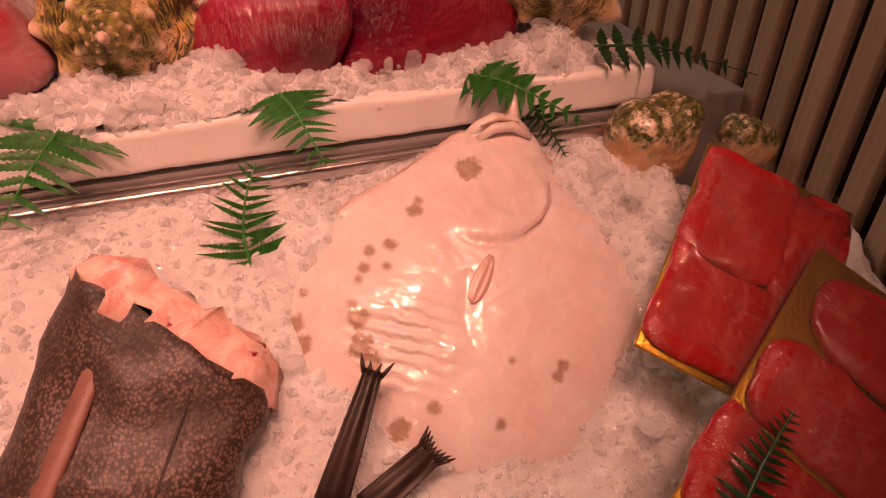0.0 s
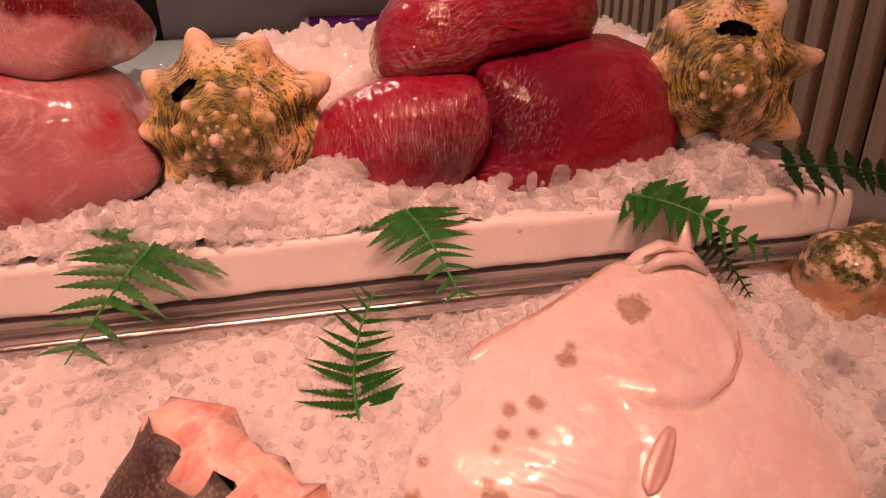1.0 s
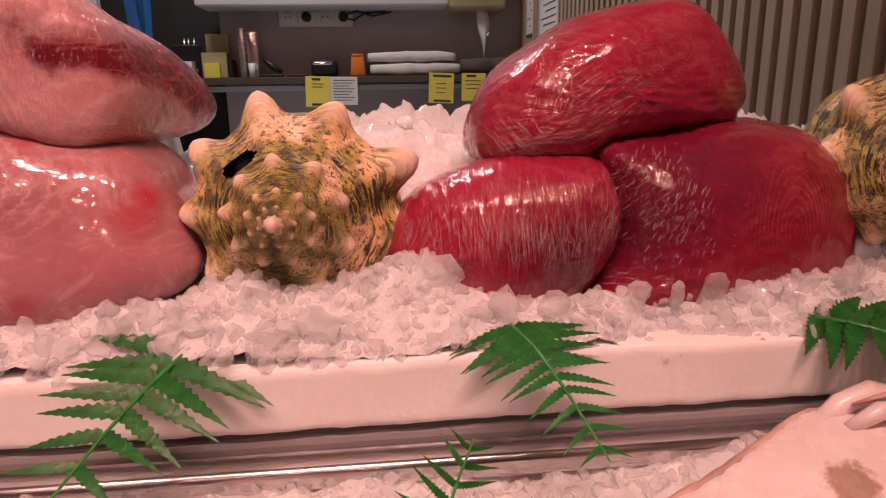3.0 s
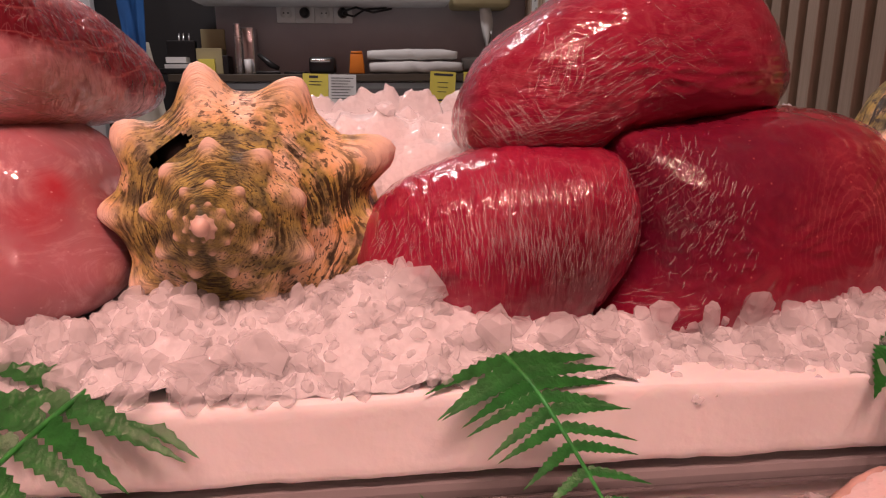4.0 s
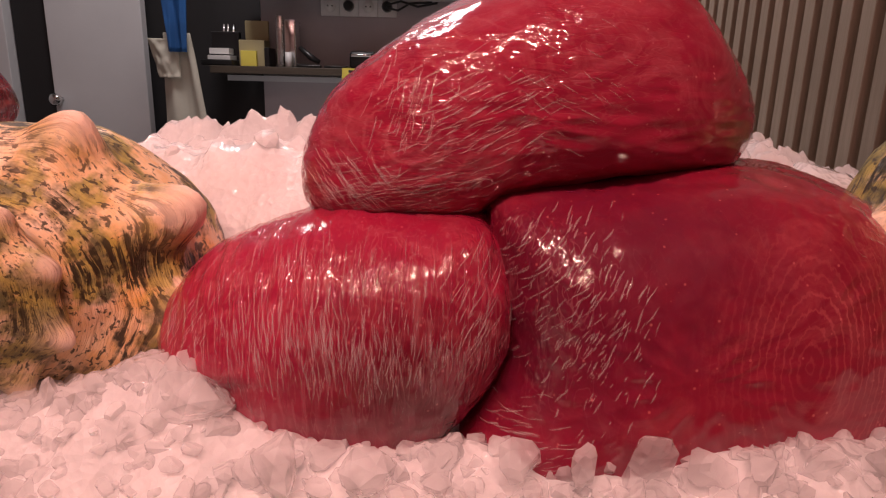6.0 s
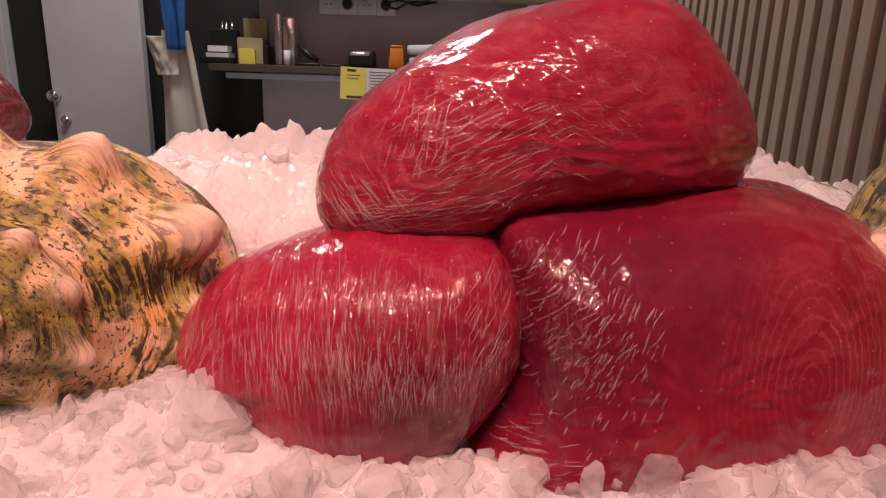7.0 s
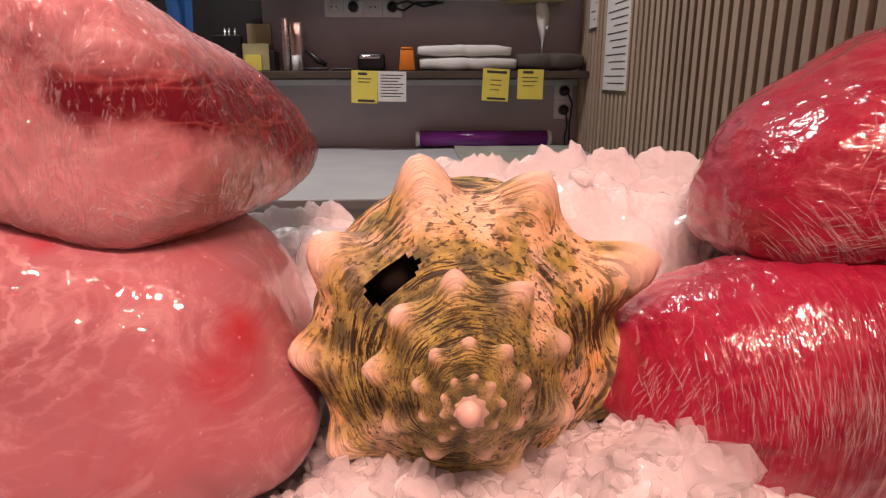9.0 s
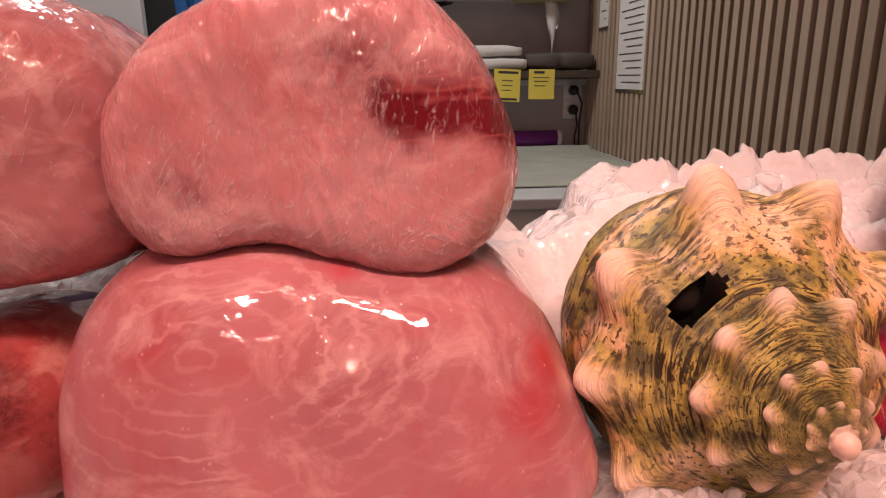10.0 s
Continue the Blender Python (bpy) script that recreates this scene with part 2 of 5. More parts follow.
def make_shell():
    n = Nodes("conch_shell")
    uv = n.coord.outputs["UV"]
    lines = n.noise(1.0, 4, 0.65, n.space((2.2, 46, 1), out="UV"), 0.6)
    dashes = n.noise(1.0, 3, 0.6, n.space((13, 44, 1), out="UV"), 0.5)
    patch = n.noise(34, 5, 0.6)
    tint = n.noise(55, 4, 0.6)
    knob_node, inner_node = n.add("ShaderNodeAttribute"), n.add("ShaderNodeAttribute")
    knob_node.attribute_name, inner_node.attribute_name = "knob", "spire"
    knob, inner = knob_node.outputs["Fac"], inner_node.outputs["Fac"]
    col = n.mix(n.ramp(tint, (0.35, 0), (0.7, 1)), (0.96, 0.77, 0.56), (0.85, 0.50, 0.15))
    algae = n.math("MULTIPLY", n.ramp(n.math("ADD", patch, n.math("MULTIPLY", inner, 0.10)), (0.465, 0), (0.55, 1)), n.math("SUBTRACT", 1.0, n.math("MULTIPLY", knob, 0.8)))
    col = n.mix(n.math("MULTIPLY", algae, 0.9), col, n.mix(n.ramp(n.noise(120, 4), (0.4, 0), (0.62, 1)), (0.46, 0.40, 0.08), (0.05, 0.075, 0.02)))
    streak = n.math("MULTIPLY", n.ramp(lines, (0.49, 0), (0.54, 1)), n.ramp(n.noise(38, 5, 0.65), (0.44, 0.0), (0.54, 1)))
    streak = n.math("MAXIMUM", streak, n.math("MULTIPLY", n.ramp(dashes, (0.56, 0), (0.60, 1)), 0.9))
    streak = n.math("MULTIPLY", streak, n.math("SUBTRACT", 1.0, n.math("MULTIPLY", knob, 0.8)))
    rim = n.add("ShaderNodeSeparateXYZ")
    n.link(uv, rim.inputs[0])
    streak = n.math("MAXIMUM", streak, n.ramp(rim.outputs[1], (0.0, 1), (0.045, 0)))
    col = n.mix(streak, col, (0.035, 0.028, 0.012))
    col = n.mix(n.math("MULTIPLY", n.ramp(knob, (0.5, 0), (1.0, 1)), n.ramp(n.noise(90, 4), (0.3, 1), (0.7, 0.55))), col, (0.90, 0.70, 0.57))
    n.set(Base_Color=col, Roughness=n.ramp(patch, (0.3, 0.28), (0.7, 0.6)), Specular_IOR_Level=0.5)
    n.bump(n.noise(210, 4), 0.35, 0.0014, base=n.bump(lines, 0.7, 0.003))
    return n.mat


SHELL = make_shell()
# Near-black colour that stands in for the shade inside a conch's slot.
SLOT_SHADE = plain("slot_shade", (0.012, 0.008, 0.006), 0.8)


def make_foam():
    n = Nodes("polystyrene")
    beads = n.voronoi(230)
    n.set(Base_Color=n.mix(n.noise(9, 4), (0.86, 0.85, 0.84), (0.92, 0.91, 0.90)), Roughness=0.55, Subsurface_Weight=0.1, Subsurface_Scale=0.01)
    n.bump(beads, 0.12, 0.001, base=n.bump(n.noise(45, 5), 0.35, 0.003))
    return n.mat


FOAM = make_foam()


def make_steel(name, color, rough):
    n = Nodes(name)
    n.set(Base_Color=color, Metallic=1.0, Roughness=n.ramp(n.noise(30, 4, 0.6, n.space((0.4, 6, 6))), (0.3, rough * 0.7), (0.7, rough * 1.4)))
    n.bump(n.noise(150, 2, 0.5, n.space((0.1, 8, 8))), 0.08, 0.0006)
    return n.mat


STEEL = make_steel("brushed_steel", (0.62, 0.60, 0.60), 0.22)
CHROME = make_steel("chrome", (0.8, 0.8, 0.8), 0.1)


def make_leaf(name, a, b):
    n = Nodes(name)
    n.set(Base_Color=n.mix(n.ramp(n.noise(120, 4), (0.3, 0), (0.7, 1)), a, b), Roughness=0.32, Specular_IOR_Level=0.6)
    n.bump(n.noise(420, 3), 0.4, 0.0012)
    return n.mat


LEAF = make_leaf("fern_green", (0.02, 0.17, 0.03), (0.045, 0.32, 0.06))
LEAF_DARK = make_leaf("fern_dark_green", (0.01, 0.055, 0.02), (0.02, 0.10, 0.03))


def make_fish_skin():
    n = Nodes("flatfish_skin")
    wob = n.noise(160, 4, 0.6)
    col = n.mix(n.ramp(n.noise(18, 5), (0.35, 0), (0.7, 1)), (0.86, 0.79, 0.78), (0.80, 0.65, 0.62))
    brown = (0.30, 0.16, 0.07)
    flat_space = n.space((1, 1, 0))
    for x, y, r in ((0.022, 0.112, 0.0135), (-0.033, 0.084, 0.007), (-0.028, 0.092, 0.004), (-0.061, 0.057, 0.0065), (-0.078, 0.055, 0.006), (-0.086, 0.042, 0.005), (-0.092, 0.033, 0.004), (-0.068, 0.039, 0.004),
                    (-0.101, 0.014, 0.005), (-0.136, 0.035, 0.004), (-0.146, 0.013, 0.008), (-0.145, -0.005, 0.009), (-0.099, 0.002, 0.010), (-0.101, -0.020, 0.012), (-0.097, -0.034, 0.009), (0.051, -0.071, 0.006),
                    (0.044, -0.078, 0.006), (-0.011, -0.102, 0.005), (0.010, -0.058, 0.003), (-0.058, -0.078, 0.006), (-0.086, -0.087, 0.010), (0.108, -0.081, 0.006), (0.102, -0.089, 0.005)):
        col = n.mix(n.math("MULTIPLY", n.spot(x, y, 0.0, r * 0.85, 0.002, wob, flat_space), 0.75), col, brown)
    n.set(Base_Color=col, Roughness=n.ramp(n.noise(60, 3), (0.35, 0.16), (0.7, 0.38)), Coat_Weight=0.7, Coat_Roughness=0.10, Subsurface_Weight=0.15, Subsurface_Scale=0.008)
    ribs = n.wave(30, "BANDS", 3.0, 2.0, n.space((1, 1, 1), (0, 0, 28)), "Y")
    zone = n.spot(-0.066, -0.018, 0.0, 0.028, 0.024, None, flat_space)
    n.bump(n.math("MULTIPLY", ribs, zone), 0.9, 0.003, base=n.bump(n.noise(300, 4), 0.35, 0.0008, base=n.bump(n.noise(90, 4), 0.25, 0.002)))
    return n.mat


FISH_WHITE = make_fish_skin()
FIN_BROWN = plain("fin_brown", (0.68, 0.46, 0.39), 0.35, vary=0.5, scale=90)
FIN_DULL = plain("dull_pink_fin", (0.34, 0.16, 0.13), 0.4, vary=0.5, scale=120, bump=0.4)
FIN_PINK = plain("fin_pink", (0.76, 0.50, 0.45), 0.25, vary=0.25, scale=90)


def make_scales():
    n = Nodes("dark_scaled_skin")
    cells = n.voronoi(420, "F1", n.space((1, 0.75, 1)))
    big = n.noise(30, 5, 0.65)
    col = n.mix(n.ramp(cells, (0.25, 0), (0.6, 1)), n.mix(n.ramp(big, (0.42, 0), (0.62, 1)), (0.09, 0.052, 0.045), (0.21, 0.13, 0.11)), (0.04, 0.021, 0.018))
    n.set(Base_Color=col, Roughness=0.45, Coat_Weight=0.25, Coat_Roughness=0.12)
    n.bump(cells, 0.5, 0.004, "Coat Normal")
    n.bump(cells, -0.8, 0.003, base=n.bump(big, 0.5, 0.006))
    return n.mat


SKIN_DARK = make_scales()


def make_flesh():
    n = Nodes("raw_cut_flesh")
    v = n.noise(55, 5, 0.6, None, 1.0)
    col = n.mix(n.ramp(v, (0.35, 0), (0.62, 1)), (0.78, 0.36, 0.32), (0.88, 0.62, 0.55))
    col = n.mix(n.ramp(n.noise(80, 4), (0.66, 0), (0.74, 1)), col, (0.30, 0.02, 0.03))
    n.set(Base_Color=col, Roughness=0.25, Subsurface_Weight=0.2, Subsurface_Scale=0.01)
    n.bump(v, 0.6, 0.004)
    return n.mat


FLESH = make_flesh()


def make_gold():
    n = Nodes("gold_tray")
    n.set(Base_Color=n.mix(n.noise(60, 4), (0.52, 0.32, 0.04), (0.38, 0.21, 0.02)), Metallic=0.8, Roughness=0.35)
    n.bump(n.voronoi(300), 0.3, 0.001)
    return n.mat


GOLD = make_gold()
TUNA_PACK = make_meat("packed_tuna", (0.46, 0.011, 0.014), (0.75, 0.25, 0.2), (0.16, 0.004, 0.006), 12, (0, 0, 0), (1, 1, 1), (1.6, 2.2, 1), red=0.3, film=1.3, sinew=0.25)


def make_film():
    n = Nodes("clear_film")
    n.set(Base_Color=(0.75, 0.70, 0.70), Roughness=0.08, Specular_IOR_Level=0.9, Coat_Weight=1.0, Coat_Roughness=0.03)
    n.bump(n.noise(60, 3, 0.55, None, 1.2), 1.0, 0.005)
    n.let_through(0.0, 0.97, 0.05)
    return n.mat


FILM = make_film()


def make_wood(name, a, b, along=(14, 14, 0.6)):
    n = Nodes(name)
    grain = n.noise(9, 6, 0.65, n.space(along), 0.8)
    rnd = n.add("ShaderNodeObjectInfo").outputs["Random"]
    col = n.mix(n.ramp(grain, (0.3, 0), (0.7, 1)), a, b)
    col = n.mix(n.math("MULTIPLY", rnd, 0.35), col, tuple(c * 0.55 for c in a))
    n.set(Base_Color=col, Roughness=0.5)
    n.bump(grain, 0.25, 0.001)
    return n.mat


SLAT = make_wood("slat_oak", (0.38, 0.285, 0.205), (0.54, 0.42, 0.325))
FELT = plain("dark_felt", (0.018, 0.012, 0.010), 0.9)
SHELF = make_wood("shelf_wood", (0.055, 0.042, 0.030), (0.09, 0.07, 0.05), (0.8, 14, 14))


def make_plaster(name, a, b):
    n = Nodes(name)
    n.set(Base_Color=n.mix(n.ramp(n.noise(2.2, 6, 0.6), (0.35, 0), (0.65, 1)), a, b), Roughness=0.6)
    n.bump(n.noise(120, 4), 0.15, 0.001)
    return n.mat


WALL = make_plaster("grey_wall_panel", (0.34, 0.31, 0.33), (0.43, 0.395, 0.41))
WALL_PLAIN = make_plaster("pale_wall", (0.5, 0.47, 0.46), (0.58, 0.55, 0.53))
FLOOR = make_plaster("floor_tile", (0.16, 0.15, 0.15), (0.22, 0.21, 0.20))
DOOR = make_plaster("white_door_paint", (0.56, 0.56, 0.57), (0.62, 0.62, 0.63))
BLACK = plain("black_plastic", (0.012, 0.012, 0.013), 0.35)
DARKGAP = plain("dark_panel", (0.015, 0.014, 0.015), 0.7)
WHITE = plain("white_plastic", (0.72, 0.71, 0.70), 0.35)
TABLE = plain("white_worktop", (0.66, 0.69, 0.70), 0.3)
CLOTH = plain("grey_green_cloth", (0.42, 0.44, 0.38), 0.85, vary=0.25)
APRON = plain("cream_apron_cloth", (0.58, 0.55, 0.46), 0.8, vary=0.2)
BLUE = plain("blue_cloth", (0.012, 0.13, 0.42), 0.75, vary=0.4)
YELLOW = plain("yellow_paper", (0.82, 0.70, 0.12), 0.7)
PAPER = plain("white_paper", (0.75, 0.74, 0.72), 0.7)
INK = plain("ink", (0.05, 0.045, 0.05), 0.7)
ORANGE = plain("orange_plastic", (0.80, 0.22, 0.02), 0.4)
PURPLE = plain("purple_wrap", (0.22, 0.03, 0.26), 0.15, vary=0.3)
TAN = plain("tan_box", (0.42, 0.36, 0.20), 0.7)
CARD = plain("dark_sacks", (0.10, 0.085, 0.075), 0.8)
ENAMEL = plain("counter_enamel", (0.25, 0.24, 0.24), 0.3)


def make_glow(name, color, strength):
    n = Nodes(name)
    n.set(Base_Color=(0.8, 0.8, 0.8), Emission_Color=color, Emission_Strength=strength)
    return n.mat


# ---- mesh helpers ----
def finish(bm, name, material, smooth=True):
    bmesh.ops.recalc_face_normals(bm, faces=bm.faces)
    me = bpy.data.meshes.new(name)
    bm.to_mesh(me)
    bm.free()
    me.materials.append(material)
    if smooth:
        me.polygons.foreach_set("use_smooth", [True] * len(me.polygons))
    return me


def part(name, bm, material, parent=None, label="", smooth=True, m=None):
    """Links a bmesh as one mesh object, under a thing or a part."""
    ob = new(name, finish(bm, name, material, smooth))
    if m is not None:
        ob.matrix_basis = m
    if parent:
        ob.parent = parent
    if label:
        ob["label"] = label
    return ob


def thing(name, label, category, m=None, group="", kind=""):
    ob = new(name)
    ob.empty_display_size = 0.02
    if m is not None:
        ob.matrix_basis = m
    return tagged(ob, label, category, group, kind)


def box(x0, x1, y0, y1, z0, z1, bevel=0.0, seg=2):
    bm = bmesh.new()
    bmesh.ops.create_cube(bm, size=1)
    for v in bm.verts:
        v.co = Vector(((x0 + x1) / 2 + v.co.x * (x1 - x0), (y0 + y1) / 2 + v.co.y * (y1 - y0), (z0 + z1) / 2 + v.co.z * (z1 - z0)))
    if bevel:
        bmesh.ops.bevel(bm, geom=bm.edges[:], offset=bevel, segments=seg, affect="EDGES", profile=0.5)
    return bm


def smooth_loop(points, n):
    """A closed Catmull-Rom curve through a few points, in n even steps."""
    p = np.array(points, float)
    k = len(p)
    out = []
    for i in range(n):
        s = i * k / n
        j, f = int(s), s - int(s)
        a, b, c, d = p[(j - 1) % k], p[j % k], p[(j + 1) % k], p[(j + 2) % k]
        out.append(0.5 * (2 * b + (c - a) * f + (2 * a - 5 * b + 4 * c - d) * f * f + (3 * b - a - 3 * c + d) * f ** 3))
    return np.array(out)


def rings_mesh(rings, caps=True, closed=True):
    """Skins rings of equal length, in order."""
    bm = bmesh.new()
    rows = [[bm.verts.new(p) for p in ring] for ring in rings]
    n = len(rows[0])
    for a, b in zip(rows, rows[1:]):
        for i in range(n if closed else n - 1):
            j = (i + 1) % n
            bm.faces.new((a[i], a[j], b[j], b[i]))
    if caps and closed:
        bm.faces.new(rows[0])
        bm.faces.new(rows[-1][::-1])
    return bm


def tube(points, radii, seg=8, flat=1.0):
    """A round bar along points, with a radius at each."""
    pts = [Vector(p) for p in points]
    if not isinstance(radii, (list, tuple)):
        radii = [radii] * len(pts)
    rings = []
    side = None
    for i, p in enumerate(pts):
        d = (pts[min(i + 1, len(pts) - 1)] - pts[max(i - 1, 0)]).normalized()
        if side is None:
            side = d.cross(Vector((0, 0, 1)))
            if side.length < 0.1:
                side = d.cross(Vector((0, 1, 0)))
        side = (side - d * side.dot(d)).normalized()
        up = side.cross(d)
        rings.append([p + (side * math.cos(a) + up * math.sin(a) * flat) * radii[i] for a in (2 * math.pi * k / seg for k in range(seg))])
    return rings_mesh(rings)


def cylinder(a, b, r, seg=20):
    return tube([a, b], r, seg)


def wobbly(p, size, amount, seed=0.0):
    return noise.noise_vector(Vector(p) / size + Vector((seed, seed * 1.7, -seed))) * amount


def inflate(outline, y, half, boxy=0.55, lean=0.0, rake=0.0, drift=0.0, sink=0.0, rough=0.003, seed=1.0, wrinkle=(100, 100, 100, 0.0), n=300, steps=120):
    """A soft lump whose outline, seen along y, is the given loop of (x, z), half as deep as stated before and behind y."""
    loop = smooth_loop(outline, n)
    c = loop.mean(axis=0)
    low, high = loop[:, 1].min(), loop[:, 1].max()
    rings = []
    fine = np.linspace(-math.pi / 2, math.pi / 2, 4001)
    dd, ss = np.sign(np.sin(fine)) * np.abs(np.sin(fine)) ** boxy, np.maximum(np.cos(fine), 0.0) ** boxy
    run = np.concatenate(([0.0], np.cumsum(np.hypot(np.diff(dd) * half, np.diff(ss) * (high - low) / 2))))
    even = np.linspace(0, run[-1], steps + 1)
    for d, s in zip(np.interp(even, run, dd), np.interp(even, run, ss)):
        d, s = float(d), max(float(s), 0.004)
        ring = []
        for x, z in loop:
            px, pz = c[0] + (x - c[0]) * s, c[1] + (z - c[1]) * s
            back = (d + 1) / 2
            pz -= sink * back ** 1.3 * max(0.0, pz - low) / (high - low)
            p = Vector((px + drift * half * (d + 1), y + half * d + lean * (px - c[0]) + rake * (pz - c[1]), pz))
            p += wobbly(p, 0.05, rough, seed) + wobbly(p, 0.016, rough * 0.25, seed)
            if wrinkle[3]:
                q = Vector((p.x * wrinkle[0], p.y * wrinkle[1], p.z * wrinkle[2]))
                crease = 1 - 2 * abs(noise.noise(q)) + 0.4 * noise.noise(q * 2.1)
                p += (p - Vector((c[0], y, c[1]))).normalized() * crease * wrinkle[3]
            ring.append(p)
        rings.append(ring)
    bm = rings_mesh(rings)
    origin = Vector((c[0], y, c[1]))
    bmesh.ops.translate(bm, verts=bm.verts, vec=-origin)
    return bm, Matrix.Translation(origin)


# ---- setting ----
def slab(name, x0, x1, y0, y1, z0, z1, mat, kind="structure", label="", bevel=0.0):
    return tagged(part(name, box(x0, x1, y0, y1, z0, z1, bevel), mat, smooth=False), label, name.split("_")[0], kind=kind)


slab("floor", -2.6, 0.7, -5.4, 3.0, -0.1, 0.0, FLOOR, label="dark grey tiled shop floor")
slab("ceiling", -2.6, 0.7, -5.4, 3.0, 2.7, 2.8, WALL_PLAIN, label="pale painted ceiling")
slab("wall_north", -0.62, 0.7, 2.8, 2.95, 0.0, 2.7, WALL, label="grey panelled wall behind the shelf")
slab("wall_west", -2.6, -2.45, -5.4, 3.0, 0.0, 2.7, WALL_PLAIN, label="pale painted wall")
slab("wall_south", -2.45, 0.7, -5.4, -5.25, 0.0, 2.7, WALL_PLAIN, label="pale painted wall")
slab("wall_east", 0.535, 0.7, -5.25, 2.8, 0.0, 2.7, FELT, label="dark felt wall behind the wooden slats")
slab("wall_doorway", -2.45, -0.62, 2.86, 2.95, 0.0, 2.7, DARKGAP, label="dark wall behind the door")
slab("trim", -0.75, 0.53, 2.788, 2.799, 1.115, 1.135, DOOR, label="pale ledge strip on the grey wall")

door = thing("door_1", "white painted door with round knob, standing ajar", "door", kind="structure")
part("door_leaf", box(-1.36, -1.02, 2.72, 2.76, 0.0, 2.05, 0.003), DOOR, door, smooth=False)
knob = part("door_knob", tube([(-1.335, 2.72, 1.035), (-1.335, 2.695, 1.035), (-1.335, 2.69, 1.035), (-1.335, 2.675, 1.035), (-1.335, 2.665, 1.035)], [0.008, 0.008, 0.02, 0.024, 0.012], 16), CHROME, door, "polished round knob")
part("lock", tube([(-1.315, 2.72, 0.95), (-1.315, 2.70, 0.95)], 0.014, 14), CHROME, door, "small chrome lock")
tagged(part("door_frame", box(-1.49, -1.365, 2.74, 2.86, 0.0, 2.2, 0.002), DARKGAP, smooth=False), "dark door frame", "door frame", kind="structure")
tagged(part("wall_panel", box(-2.2, -1.495, 2.70, 2.855, 0.0, 2.69, 0.003), DOOR, smooth=False), "white painted wall panel beside the door", "wall panel", kind="structure")


# ---- counter, foam tray ----
counter = thing("display_counter", "steel-edged fish display counter filled with ice", "counter")
part("front_panel", box(-1.3, 0.515, 0.06, 0.10, 0.0, 0.72, 0.004), ENAMEL, counter, smooth=False)
part("base", box(-1.3, 0.515, 0.105, 0.87, 0.0, 0.66, 0.004), ENAMEL, counter, smooth=False)
part("front_lip", tube([(-1.3, 0.08, 0.735), (0.515, 0.08, 0.735)], 0.016, 12), STEEL, counter)
part("upper_deck", box(-1.3, 0.515, 0.534, 0.87, 0.67, 0.936, 0.004), ENAMEL, counter, smooth=False)
part("steel_ledge", box(-1.3, 0.43, 0.512, 0.533, 0.917, 0.931, 0.004, 3), STEEL, counter, "shiny stainless steel edge strip")

foam = thing("foam_tray", "white expanded polystyrene tray with worn edges on the counter", "tray")
profile = []
corners = [(0.532, 0.9400), (0.86, 0.9400), (0.86, 0.972), (0.845, 0.972), (0.845, 0.955), (0.558, 0.955), (0.555, 0.979), (0.532, 0.979)]
for k, (y, z) in enumerate(corners):
    a, b = corners[k - 1], corners[(k + 1) % 8]
    for q, w in ((a, 0.0045), (a, 0.0015), (b, 0.0015), (b, 0.0045)):
        d = math.hypot(q[0] - y, q[1] - z)
        inset = 0.0012 if w < 0.003 else 0.0
        o = b if q is a else a
        e = math.hypot(o[0] - y, o[1] - z)
        profile.append((y + (q[0] - y) / d * w + (o[0] - y) / e * inset, z + (q[1] - z) / d * w + (o[1] - z) / e * inset))
    if k in (0, 7):
        for f in (0.2, 0.4, 0.6, 0.8):
            profile.append((y + (b[0] - y) * f, z + (b[1] - z) * f))
rings = []
for k in range(321):
    x = -0.95 + 1.323 * k / 320
    rings.append([(p := Vector((x, y, z))) + wobbly(p, 0.03, 0.0010) + wobbly(p, 0.008, 0.0007) + wobbly(p, 0.11, 0.0016) for y, z in profile])
part("tray_body", rings_mesh(rings), FOAM, foam)
part("end_wall", box(0.3735, 0.393, 0.5325, 0.859, 0.9405, 0.978, 0.003, 3), FOAM, foam)


# ---- ice ----
def lower_ice(x, y):
    p = Vector((x, y, 0))
    z = 0.893 + 0.64 * (min(y, 0.465) - 0.44) + 0.22 * max(0.0, y - 0.465)
    z += 0.030 * max(0.0, min(1.0, (x - 0.28) / 0.1)) * max(0.0, min(1.0, (0.42 - y) / 0.05))
    z -= 0.09 * max(0.0, min(1.0, (x - 0.37) / 0.05)) * max(0.0, min(1.0, (y - 0.37) / 0.05))
    return z + 0.012 * noise.noise(p / 0.06) + 0.007 * noise.noise(p / 0.022) + 0.005 * noise.noise(p / 0.009)


